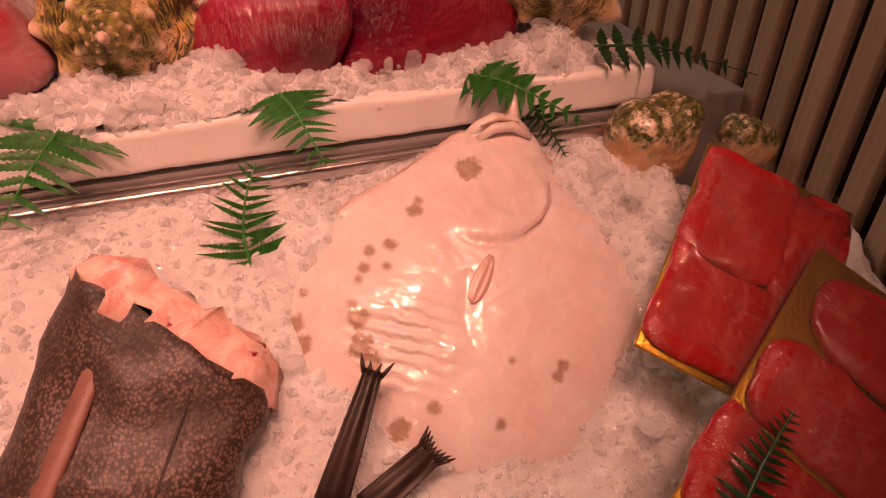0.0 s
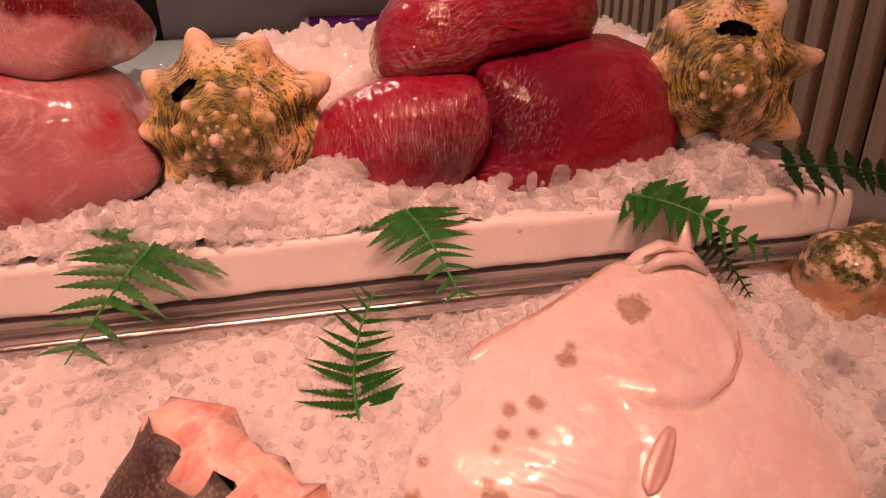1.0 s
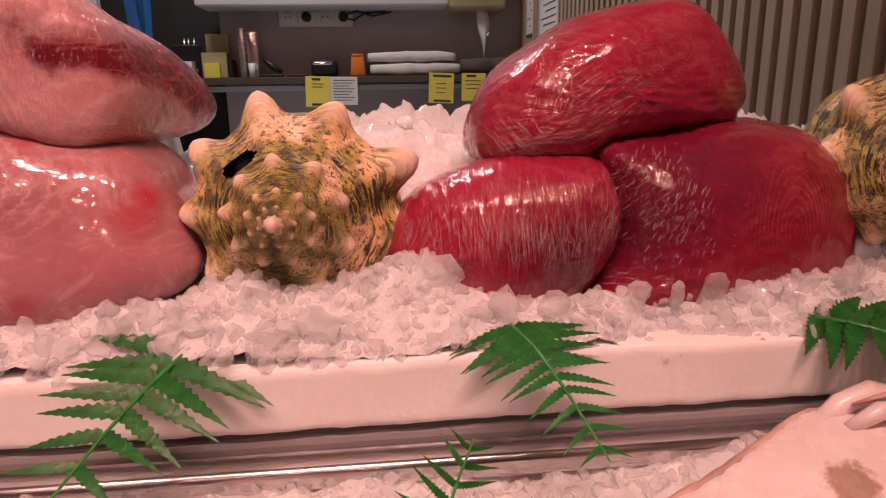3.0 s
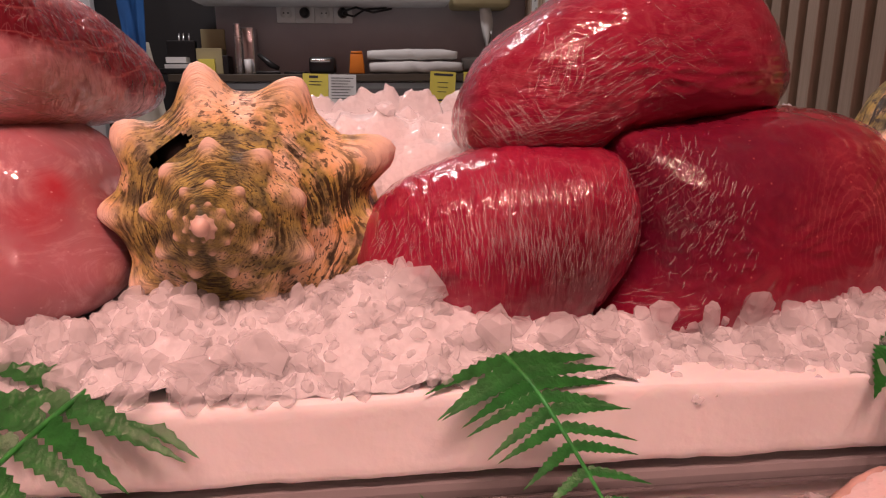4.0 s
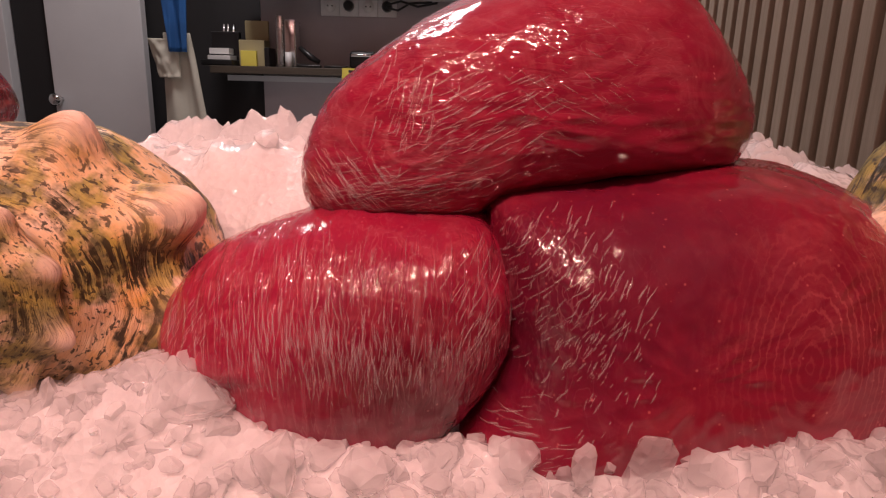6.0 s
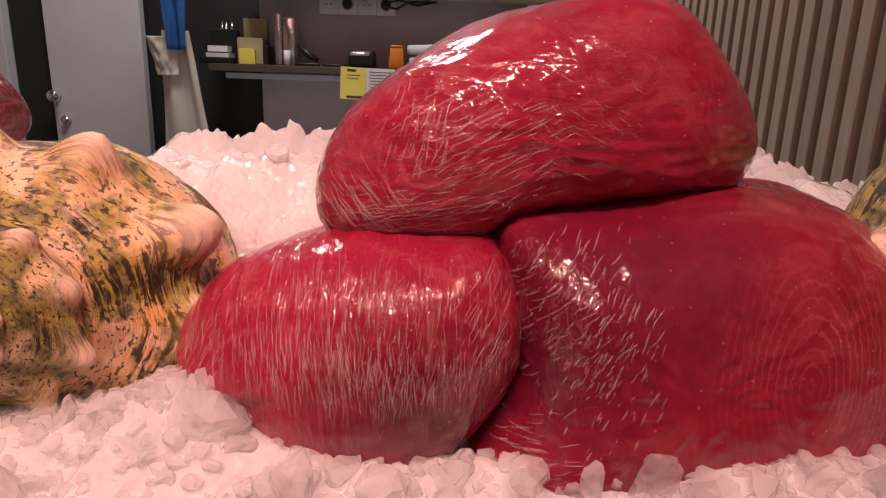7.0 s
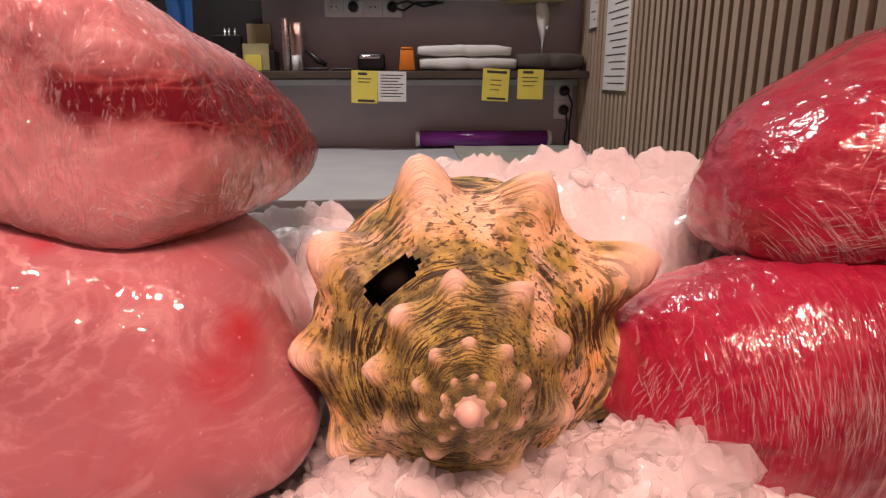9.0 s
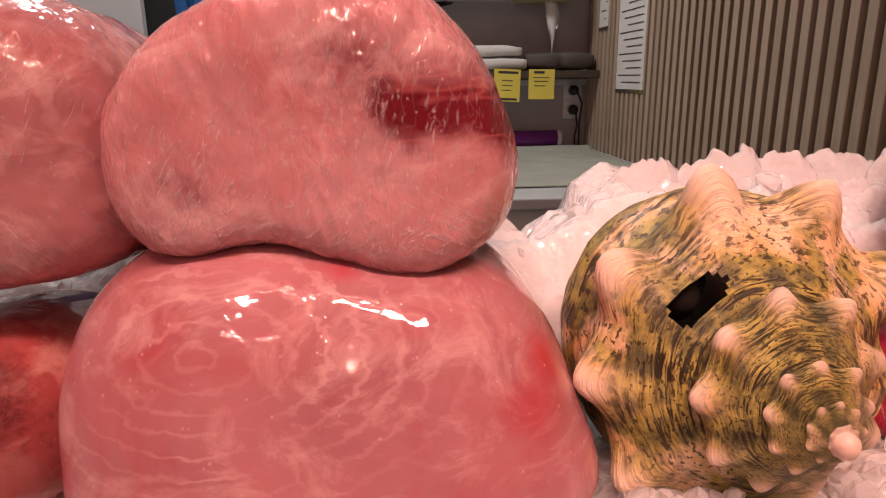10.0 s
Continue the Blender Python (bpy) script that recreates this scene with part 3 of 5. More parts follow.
def upper_ice(x, y):
    p = Vector((x, y, 3))
    s = max(0.0, min(1.0, (y - 0.640) / 0.085))
    s = s * s * (3 - 2 * s)
    z = 0.981 + 0.018 * max(0.0, min(1.0, (y - 0.540) / 0.03)) - 0.012 * max(0.0, min(1.0, (y - 0.575) / 0.02)) + (0.100 - 0.025 * max(0.0, min(1.0, (-0.10 - x) / 0.05))) * s
    z -= 0.11 * max(0.0, (y - 0.78) / 0.08) + 0.02 * max(0.0, (x - 0.27) / 0.1)
    for cx, cy, h, w in ((-0.030, 0.590, 0.036, 0.028), (-0.135, 0.590, 0.020, 0.03), (-0.085, 0.60, 0.016, 0.03), (0.29, 0.585, 0.022, 0.03), (0.12, 0.565, -0.009, 0.05), (-0.17, 0.66, 0.03, 0.03)):
        z += h * math.exp(-((x - cx) ** 2 + (y - cy) ** 2) / (w * w))
    slab = Vector((x / 0.030, y / 0.016, 3.0))
    z += 0.010 * s * (noise.cell(slab) - 0.5)
    return z + 0.008 * noise.noise(p / 0.05) + 0.006 * noise.noise(p / 0.02) + 0.003 * noise.noise(p / 0.008)


def ice_sheet(x0, x1, y0, y1, step, height):
    xs, ys = np.arange(x0, x1 + step / 2, step), np.arange(y0, y1 + step / 2, step)
    verts = [(x, y, height(x, y)) for y in ys for x in xs]
    w = len(xs)
    faces = [(j * w + i, j * w + i + 1, (j + 1) * w + i + 1, (j + 1) * w + i) for j in range(len(ys) - 1) for i in range(w - 1)]
    return verts, faces


def sheet_object(name, verts, faces, mat, label):
    me = bpy.data.meshes.new(name)
    me.from_pydata(verts, [], faces)
    me.materials.append(mat)
    me.polygons.foreach_set("use_smooth", [True] * len(faces))
    return tagged(new(name, me), label, "ice", kind="stuff")


sheet_object("ice_bed", *ice_sheet(-1.0, 0.512, 0.105, 0.522, 0.004, lower_ice), ICE_BED, "sloping bed of packed crushed ice in the counter")
sheet_object("ice_mound", *ice_sheet(-0.94, 0.380, 0.535, 0.856, 0.004, upper_ice), ICE_BED, "mound of packed crushed ice in the polystyrene tray")

bm = bmesh.new()
bmesh.ops.create_icosphere(bm, subdivisions=2, radius=1)
BALL = np.array([v.co[:] for v in bm.verts])
BALL_FACES = np.array([[v.index for v in f.verts] for f in bm.faces])
bm.free()
rng = np.random.default_rng(7)


def ice_shape(size, stretch=(1, 1, 1), cuts=9):
    """A lump of clear ice: a ball cut by random planes."""
    v = BALL.copy()
    for _ in range(cuts):
        d = rng.normal(size=3)
        d /= np.linalg.norm(d)
        k = v @ d - rng.uniform(0.35, 0.8)
        v -= np.outer(np.maximum(k, 0), d)
    v *= np.array(stretch) * size
    q, _ = np.linalg.qr(rng.normal(size=(3, 3)))
    return v @ q


def scatter(name, count, region, height, sizes, mat, label, bury=0.2, keep=None):
    verts, faces, base = [], [], 0
    while count:
        x, y = rng.uniform(*region[:2]), rng.uniform(*region[2:])
        if keep and not keep(x, y):
            continue
        count -= 1
        s = rng.uniform(*sizes) * rng.uniform(0.6, 1.0)
        v = ice_shape(s, rng.uniform(0.55, 1.1, 3)) + np.array((x, y, height(x, y) + s * (rng.uniform(-0.3, 0.5) - bury)))
        verts.append(v)
        faces.append(BALL_FACES + base)
        base += len(v)
    me = bpy.data.meshes.new(name)
    me.from_pydata(np.concatenate(verts).tolist(), [], np.concatenate(faces).tolist())
    me.materials.append(mat)
    return tagged(new(name, me), label, "ice", kind="stuff")


def off_fish(x, y):
    return ((x - 0.14) / 0.125) ** 2 + ((y - 0.38) / 0.105) ** 2 > 1


scatter("ice_pieces_lower", 4600, (-0.45, 0.45, 0.18, 0.515), lower_ice, (0.002, 0.009), ICE_BIT, "loose pieces of crushed ice on the sloping bed", keep=off_fish)
scatter("ice_pieces_upper", 3000, (-0.45, 0.37, 0.535, 0.62), upper_ice, (0.003, 0.010), ICE_BIT, "loose pieces of crushed ice along the tray rim")
scatter("ice_pieces_back", 160, (-0.45, 0.36, 0.62, 0.82), upper_ice, (0.004, 0.010), ICE_FLAKE, "loose pieces of crushed ice behind the fish")


def ice_lump(x, y, z, size, stretch, mat=ICE_LUMP, label="clear melting lump of ice", turn=(0, 0, 0)):
    me = bpy.data.meshes.new("ice_lump")
    v = ice_shape(1.0, (1, 1, 1), 10)
    seed = float(rng.uniform(0, 90))
    v = [Vector(p) * (1 + 0.30 * noise.noise(Vector(p) * 1.6 + Vector((seed, 0, 0))) + 0.10 * noise.noise(Vector(p) * 4 + Vector((0, seed, 0)))) for p in v]
    me.from_pydata([(p.x * size * stretch[0], p.y * size * stretch[1], p.z * size * stretch[2]) for p in v], [], BALL_FACES.tolist())
    me.materials.append(mat)
    ob = new("ice_lump", me)
    ob.matrix_basis = pose(x, y, z, *turn)
    return tagged(ob, label, "ice lump", "lumps of ice")


for x, y, z, s, st in ((-0.040, 0.585, 1.008, 0.022, (1.2, 0.9, 1.1)), (-0.055, 0.578, 1.000, 0.020, (1.2, 0.9, 1.0)), (-0.028, 0.578, 1.000, 0.020, (1.1, 0.9, 1.0)), (0.148, 0.562, 1.004, 0.013, (0.8, 0.6, 1.2)), (0.122, 0.560, 1.000, 0.010, (0.7, 0.6, 1.4)), (0.100, 0.560, 0.997, 0.013, (1, 0.8, 0.9)),
                      (0.168, 0.562, 0.998, 0.012, (1, 0.8, 0.9)), (0.205, 0.565, 1.000, 0.013, (1, 0.8, 0.9)), (0.052, 0.556, 0.996, 0.013, (1.2, 0.8, 0.9)),
                      (0.02, 0.556, 0.998, 0.014, (1, 1, 1)), (-0.020, 0.570, 1.008, 0.020, (1.2, 0.9, 1.0)), (-0.040, 0.565, 1.004, 0.017, (1.1, 0.8, 0.9)),
                      (-0.112, 0.545, 0.990, 0.015, (1.2, 0.8, 0.9)), (-0.160, 0.545, 0.990, 0.015, (1, 0.8, 0.9)), (-0.19, 0.555, 0.994, 0.014, (1, 0.8, 0.9)),
                      (-0.130, 0.532, 0.984, 0.010, (1, 0.8, 0.9)), (-0.08, 0.55, 0.996, 0.014, (1.2, 1, 0.9)), (0.235, 0.565, 1.002, 0.016, (1.3, 0.9, 0.9)), (0.29, 0.545, 0.992, 0.015, (1.4, 1, 0.7)),
                      (0.295, 0.455, 0.918, 0.022, (1.1, 0.7, 1.0)), (0.318, 0.425, 0.905, 0.018, (1.0, 0.7, 1.1)), (0.325, 0.385, 0.885, 0.016, (1, 1, 0.8)),
                      (0.31, 0.34, 0.858, 0.018, (1, 1, 0.8)), (-0.128, 0.40, 0.900, 0.012, (1.1, 0.8, 0.9)), (0.02, 0.43, 0.893, 0.014, (1, 1, 0.7)),
                      (0.27, 0.30, 0.826, 0.016, (1.2, 1, 0.7)), (0.25, 0.26, 0.80, 0.016, (1.2, 1, 0.7)), (0.0, 0.33, 0.83, 0.012, (1, 1, 0.8)), (-0.01, 0.36, 0.85, 0.013, (1, 1, 0.8))):
    ice_lump(x, y, z, s * 0.85, st)


def ice_flake(x, y, z, w, h, turn, tilt):
    """A broad thin plate of ice with a broken upper rim, leaning in the mound; its top edge lies at z."""
    n = 30
    seed = float(rng.uniform(0, 50))
    rows = []
    for i in range(n + 1):
        u = 2 * i / n - 1
        rim = (1 - abs(u) ** 3.2) ** 0.6
        jag = 0.20 * noise.noise(Vector((u * 2.6, seed, 0))) + 0.10 * noise.noise(Vector((u * 8, seed, 4))) + 0.10 * (noise.cell(Vector((u * 3.1 + 7, seed, 9))) - 0.5)
        top = h * max(0.06, rim * (0.9 + jag))
        bow = 0.25 * w * u * u
        thick = 0.0035 + 0.002 * noise.noise(Vector((u * 2, seed, 2)))
        ring = []
        for f, d in ((-0.6, -1), (0.0, -1), (0.35, -1.05), (0.7, -0.95), (0.9, -0.75), (0.98, -0.4), (1.0, 0.0), (0.96, 0.45), (0.8, 0.85), (0.3, 1), (-0.6, 1)):
            p = Vector((u * w, bow + d * thick, (top if f > 0 else h) * f))
            ring.append(p + wobbly(p, 0.014, 0.0022, seed) + wobbly(p, 0.005, 0.0006, seed))
        rows.append(ring)
    ob = part("ice_flake", rings_mesh(rows), ICE_FLAKE, m=pose(x, y, z, tilt, 0, turn))
    return tagged(ob, "broad frosted flake of ice standing in the mound", "ice flake", "flakes of ice")


def ridge(x):
    """Height of the ice bank's crest along the tray."""
    z = 1.106 - 0.030 * max(0.0, min(1.0, (-0.075 - x) / 0.04)) - 0.033 * max(0.0, min(1.0, (x - 0.24) / 0.09))
    return z + 0.004 * noise.noise(Vector((x / 0.03, 1, 1)))


for row, (y, drop, count) in enumerate(((0.742, 0.0, 15), (0.728, 0.012, 15), (0.714, 0.028, 14), (0.700, 0.046, 14))):
    for i in range(count):
        x = -0.20 + 0.55 * (i + 0.5 * (row % 2)) / (count - 1) + rng.uniform(-0.008, 0.008)
        h = rng.uniform(0.022, 0.030)
        ice_flake(x, y + rng.uniform(-0.004, 0.004), ridge(x) - drop - h * 0.9, rng.uniform(0.020, 0.034), h, rng.uniform(-22, 22), rng.uniform(-34, -16))


# ---- wrapped fish blocks ----
LOINS = []


# Milky pale colour keeps film creases white where they would only glint.
def make_glint_crease():
    n = Nodes("creased_film")
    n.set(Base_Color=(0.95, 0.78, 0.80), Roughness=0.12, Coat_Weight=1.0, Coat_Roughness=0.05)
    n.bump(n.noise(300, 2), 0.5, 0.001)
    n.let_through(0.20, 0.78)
    return n.mat


GLINT_CREASE = make_glint_crease()


def creased_film(parent, tree, shift, fields, seed):
    """Sharp little whitish ridges of the wrapping film, laid on a block's front to stand in for its glints: each field
    is x, z, spread, tilt in degrees, count, length and width.
    """
    pick = random.Random(seed)
    bm = bmesh.new()
    for x, z, sx, sz, tilt, count, long, wide in fields:
        for _ in range(count * 9 // 5):
            cx, cz = pick.gauss(x, sx), pick.gauss(z, sz)
            a = radians(tilt + pick.gauss(0, 6))
            size, w, bend = long * pick.uniform(0.3, 1.25), wide * pick.uniform(0.22, 0.62), pick.uniform(-0.15, 0.15)
            rows = []
            for k in range(7):
                f = k / 6 - 0.5
                q = a + bend * f * 2
                px, pz = cx + math.cos(q) * size * f, cz + math.sin(q) * size * f
                taper = 1 - (2 * f) ** 2
                line = []
                for side, up in ((-1, 0.0), (0, 0.55), (1, 0.0)):
                    o = w * (0.15 + taper) * side * 0.5
                    hit, normal, _face, _far = tree.ray_cast(Vector((px - math.sin(q) * o, -0.5, pz + math.cos(q) * o)) - Vector((shift.x, 0, shift.z)), Vector((0, 1, 0)))
                    if hit is None or normal.y > -0.12:
                        break
                    line.append(hit + normal * (0.0001 + up * w * taper))
                if len(line) < 3:
                    rows = []
                    break
                rows.append([bm.verts.new(p) for p in line])
            for p, q in zip(rows, rows[1:]):
                for i in range(2):
                    bm.faces.new((p[i], p[i + 1], q[i + 1], q[i]))
    tagged(part("creased_film", bm, GLINT_CREASE, parent), "whitish wrapping film wrinkles standing in for glints", kind="stuff")


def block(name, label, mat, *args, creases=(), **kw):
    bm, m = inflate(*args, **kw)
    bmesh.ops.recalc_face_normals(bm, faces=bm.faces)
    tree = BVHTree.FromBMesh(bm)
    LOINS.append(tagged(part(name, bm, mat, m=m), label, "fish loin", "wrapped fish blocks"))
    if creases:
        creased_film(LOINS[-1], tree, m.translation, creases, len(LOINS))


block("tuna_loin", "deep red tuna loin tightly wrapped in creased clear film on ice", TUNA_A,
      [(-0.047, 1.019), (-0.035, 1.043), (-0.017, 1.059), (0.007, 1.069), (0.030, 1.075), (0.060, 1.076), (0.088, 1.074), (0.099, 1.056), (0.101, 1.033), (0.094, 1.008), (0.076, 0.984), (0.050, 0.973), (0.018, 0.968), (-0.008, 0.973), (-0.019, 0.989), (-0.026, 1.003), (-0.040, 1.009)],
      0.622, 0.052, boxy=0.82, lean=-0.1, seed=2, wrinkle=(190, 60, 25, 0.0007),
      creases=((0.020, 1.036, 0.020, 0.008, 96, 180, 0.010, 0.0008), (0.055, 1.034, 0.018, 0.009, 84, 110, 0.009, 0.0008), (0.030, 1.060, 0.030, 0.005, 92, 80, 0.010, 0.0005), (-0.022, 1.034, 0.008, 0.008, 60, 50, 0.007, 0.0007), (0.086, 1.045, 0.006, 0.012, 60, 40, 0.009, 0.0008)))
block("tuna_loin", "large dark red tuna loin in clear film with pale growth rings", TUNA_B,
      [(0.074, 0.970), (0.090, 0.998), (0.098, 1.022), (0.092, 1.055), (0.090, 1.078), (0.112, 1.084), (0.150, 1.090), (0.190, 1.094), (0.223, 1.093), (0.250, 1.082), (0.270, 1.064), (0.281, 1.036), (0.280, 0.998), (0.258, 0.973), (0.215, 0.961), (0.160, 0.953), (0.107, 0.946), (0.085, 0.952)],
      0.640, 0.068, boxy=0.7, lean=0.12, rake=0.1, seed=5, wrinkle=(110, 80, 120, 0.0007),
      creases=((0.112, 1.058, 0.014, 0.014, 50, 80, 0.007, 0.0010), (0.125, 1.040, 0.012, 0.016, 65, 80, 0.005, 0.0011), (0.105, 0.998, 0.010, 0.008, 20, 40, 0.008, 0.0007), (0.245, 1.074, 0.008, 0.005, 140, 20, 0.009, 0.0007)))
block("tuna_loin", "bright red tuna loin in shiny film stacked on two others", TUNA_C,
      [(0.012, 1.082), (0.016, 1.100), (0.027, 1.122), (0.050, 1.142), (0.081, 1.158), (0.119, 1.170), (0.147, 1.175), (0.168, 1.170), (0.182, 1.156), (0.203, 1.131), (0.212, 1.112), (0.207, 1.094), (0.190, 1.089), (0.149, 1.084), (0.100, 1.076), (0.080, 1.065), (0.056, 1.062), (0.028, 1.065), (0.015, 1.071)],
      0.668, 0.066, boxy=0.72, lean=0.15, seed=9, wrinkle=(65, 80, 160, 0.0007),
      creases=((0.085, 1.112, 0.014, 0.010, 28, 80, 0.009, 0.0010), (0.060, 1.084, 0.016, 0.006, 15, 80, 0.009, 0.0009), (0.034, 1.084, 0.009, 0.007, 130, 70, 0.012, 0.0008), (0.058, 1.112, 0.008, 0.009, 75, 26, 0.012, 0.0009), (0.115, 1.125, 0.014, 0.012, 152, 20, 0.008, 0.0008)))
block("swordfish_block", "pale pink swordfish cut with dark bloodline in creased clear film", SWORD_D,
      [(-0.311, 1.116), (-0.308, 1.140), (-0.294, 1.160), (-0.272, 1.173), (-0.246, 1.179), (-0.220, 1.177), (-0.200, 1.162), (-0.189, 1.140), (-0.185, 1.116), (-0.192, 1.096), (-0.212, 1.086), (-0.240, 1.090), (-0.262, 1.096), (-0.288, 1.093), (-0.304, 1.100)],
      0.665, 0.078, boxy=0.34, drift=0.15, sink=0.044, seed=11, wrinkle=(200, 140, 90, 0.0005),
      creases=((-0.250, 1.138, 0.026, 0.018, 75, 150, 0.0036, 0.0014), (-0.280, 1.118, 0.014, 0.010, 60, 80, 0.004, 0.0013), (-0.225, 1.128, 0.012, 0.020, 85, 80, 0.004, 0.0014), (-0.240, 1.102, 0.026, 0.004, 30, 90, 0.004, 0.0013), (-0.200, 1.100, 0.008, 0.006, 150, 40, 0.010, 0.0008)))
block("swordfish_block", "pink swordfish block in smooth clear film with red blots", SWORD_E,
      [(-0.330, 1.040), (-0.327, 1.062), (-0.318, 1.080), (-0.301, 1.095), (-0.279, 1.102), (-0.246, 1.102), (-0.220, 1.096), (-0.190, 1.087), (-0.172, 1.070), (-0.161, 1.043), (-0.155, 1.014), (-0.180, 0.996), (-0.240, 0.985), (-0.300, 0.984), (-0.325, 1.008)],
      0.628, 0.060, boxy=0.60, lean=0.0, rake=0.25, rough=0.0015, seed=14)
block("swordfish_block", "pink swordfish block in cloudy film beside another", SWORD_F,
      [(-0.43, 1.12), (-0.41, 1.16), (-0.36, 1.178), (-0.325, 1.170), (-0.305, 1.150), (-0.303, 1.12), (-0.310, 1.09), (-0.35, 1.082), (-0.41, 1.09)],
      0.650, 0.06, boxy=0.55, lean=0.2, seed=17, wrinkle=(170, 120, 120, 0.0004),
      creases=((-0.345, 1.145, 0.018, 0.014, 70, 80, 0.010, 0.0008), (-0.335, 1.108, 0.014, 0.010, 110, 60, 0.012, 0.0008)))
block("swordfish_block", "dark-edged swordfish belly piece lying on ice", SWORD_G,
      [(-0.45, 1.01), (-0.44, 1.05), (-0.39, 1.066), (-0.345, 1.066), (-0.328, 1.045), (-0.332, 1.015), (-0.36, 0.995), (-0.42, 0.990)],
      0.63, 0.05, boxy=0.6, lean=0.2, seed=19)


# ---- conch shells ----
def conch_mesh(name, R=0.060, g=2.15, turns=5.32, per=9.2, phase=95.0, hole=None, depth=1.05):
    """A conch seen from its apex: whorls widen clockwise, with blunt spines on the shoulder. Apex at the origin, axis along +y."""
    na, prof = int(turns * 130), 44
    full = turns * 2 * math.pi
    verts, knob, spire, uvs = [], [], [], []
    for i in range(na + 1):
        th = full * i / na
        back = (th - full) / (2 * math.pi)
        r = R * g ** back
        d = depth * r
        last = max(0.0, min(1.0, 1 + back))
        open_ = max(0.0, min(1.0, (back + 1.02) / 0.04))
        which = round(per * (th - full + radians(phase)) / (2 * math.pi))
        b = (0.5 + 0.5 * math.cos(per * (th - full + radians(phase)))) ** 1.6
        amp = (0.19 + 0.23 * last ** 2) * (1 if back < -0.03 else 0.6) * (1 + 0.18 * math.sin(which * 2.3 + 0.8))
        inner_r, inner_d = r / g * 0.96, d / g + 0.10 * r
        for j in range(prof + 1):
            s = j / prof
            if s < 0.42:
                f = s / 0.42
                rr = inner_r + (r - inner_r) * f
                dd = inner_d + (d - inner_d) * (f ** 1.5) + 0.05 * r * math.sin(math.pi * f)
            elif s < 0.56:
                f = (s - 0.42) / 0.14
                rr = r * (1 + 0.02 * math.sin(math.pi * f))
                dd = d + 0.22 * r * f
            else:
                f = (s - 0.56) / 0.44
                stretch = 0.35 + 0.95 * open_
                rr = r * (1 + 0.10 * open_ * math.sin(math.pi * min(1.0, 1.3 * f)) - 0.80 * f ** 2.6 * open_ - 0.25 * f * (1 - open_))
                dd = d + 0.22 * r + stretch * r * f * 1.25
            w = math.exp(-abs((s - 0.45) / (0.13 if s < 0.45 else 0.10)) ** 1.7)
            tip = b * w * amp * r
            rr += tip
            dd -= tip * 0.22
            ang = -th
            x, z = rr * math.cos(ang), rr * math.sin(ang)
            p = Vector((x, dd, z))
            q = wobbly(p, 0.02, 0.03 * r, 3) + wobbly(p, 0.008, 0.012 * r, 5)
            verts.append(p + q)
            knob.append(min(1.0, b * w * 1.25) if r > 0.006 else 1.0)
            spire.append(1.0 - last)
            uvs.append((th, s))
    faces, w1 = [], prof + 1
    for i in range(na):
        for j in range(prof):
            if hole:
                th, s = full * (i + 0.5) / na - full, (j + 0.5) / prof
                u, v = (th - hole[0]) / hole[2], (s - hole[1]) / hole[3]
                if (u * 0.9 + v * 0.35) ** 2 + (v - u * 0.3) ** 2 < 1:
                    continue
            faces.append((i * w1 + j, i * w1 + j + 1, (i + 1) * w1 + j + 1, (i + 1) * w1 + j))
    me = bpy.data.meshes.new(name)
    me.from_pydata([v[:] for v in verts], [], faces)
    for key, values in (("knob", knob), ("spire", spire)):
        me.attributes.new(key, "FLOAT", "POINT").data.foreach_set("value", values)
    layer = me.uv_layers.new(name="UVMap")
    for lp in me.loops:
        layer.data[lp.index].uv = uvs[lp.vertex_index]
    me.materials.append(SHELL)
    me.polygons.foreach_set("use_smooth", [True] * len(me.polygons))
    return me


def tip_cap(r):
    bm = bmesh.new()
    bmesh.ops.create_uvsphere(bm, u_segments=16, v_segments=10, radius=r)
    for v in bm.verts:
        v.co += wobbly(v.co, r, r * 0.15, 4)
    return bm


def conch(label, m, cap, **kw):
    ob = thing("conch_shell", label, "shell", m, "conch shells")
    body = new("body_whorl", conch_mesh("body_whorl", **kw))
    body.parent = ob
    part("apex", tip_cap(cap), CONCH_TIP, ob, "smooth pinkish tip", m=Matrix.Translation((0, 0.0036, 0)))
    hole, r0, g0 = kw.get("hole"), kw.get("R", 0.06), kw.get("g", 2.15)
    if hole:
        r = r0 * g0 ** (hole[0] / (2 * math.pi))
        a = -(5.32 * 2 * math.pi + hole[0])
        # Added ball behind the opening, painted near-black so the inside looks shaded.
        part("hollow", tip_cap(0.011), SLOT_SHADE, ob, "near-black ball added to darken the slot", m=Matrix.Translation((0.70 * r * math.cos(a), 0.80 * r + 0.018, 0.70 * r * math.sin(a))))
    return ob


CONCH_TIP = plain("conch_tip", (0.86, 0.62, 0.50), 0.35, vary=0.3, scale=200)
conch("knobbly conch shell with green-brown algae, cream spines and a slot", pose(-0.104, 0.547, 1.050, -7, -42, 6), 0.0038,
      R=0.0775, g=1.9, hole=(-3.45, 0.17, 0.27, 0.07))
conch("knobbly conch shell with dark green algae and broken lip", pose(0.283, 0.549, 1.060, -2, -42, -10), 0.005,
      R=0.088, g=2.3, phase=83, hole=(-2.65, 0.2, 0.4, 0.06))


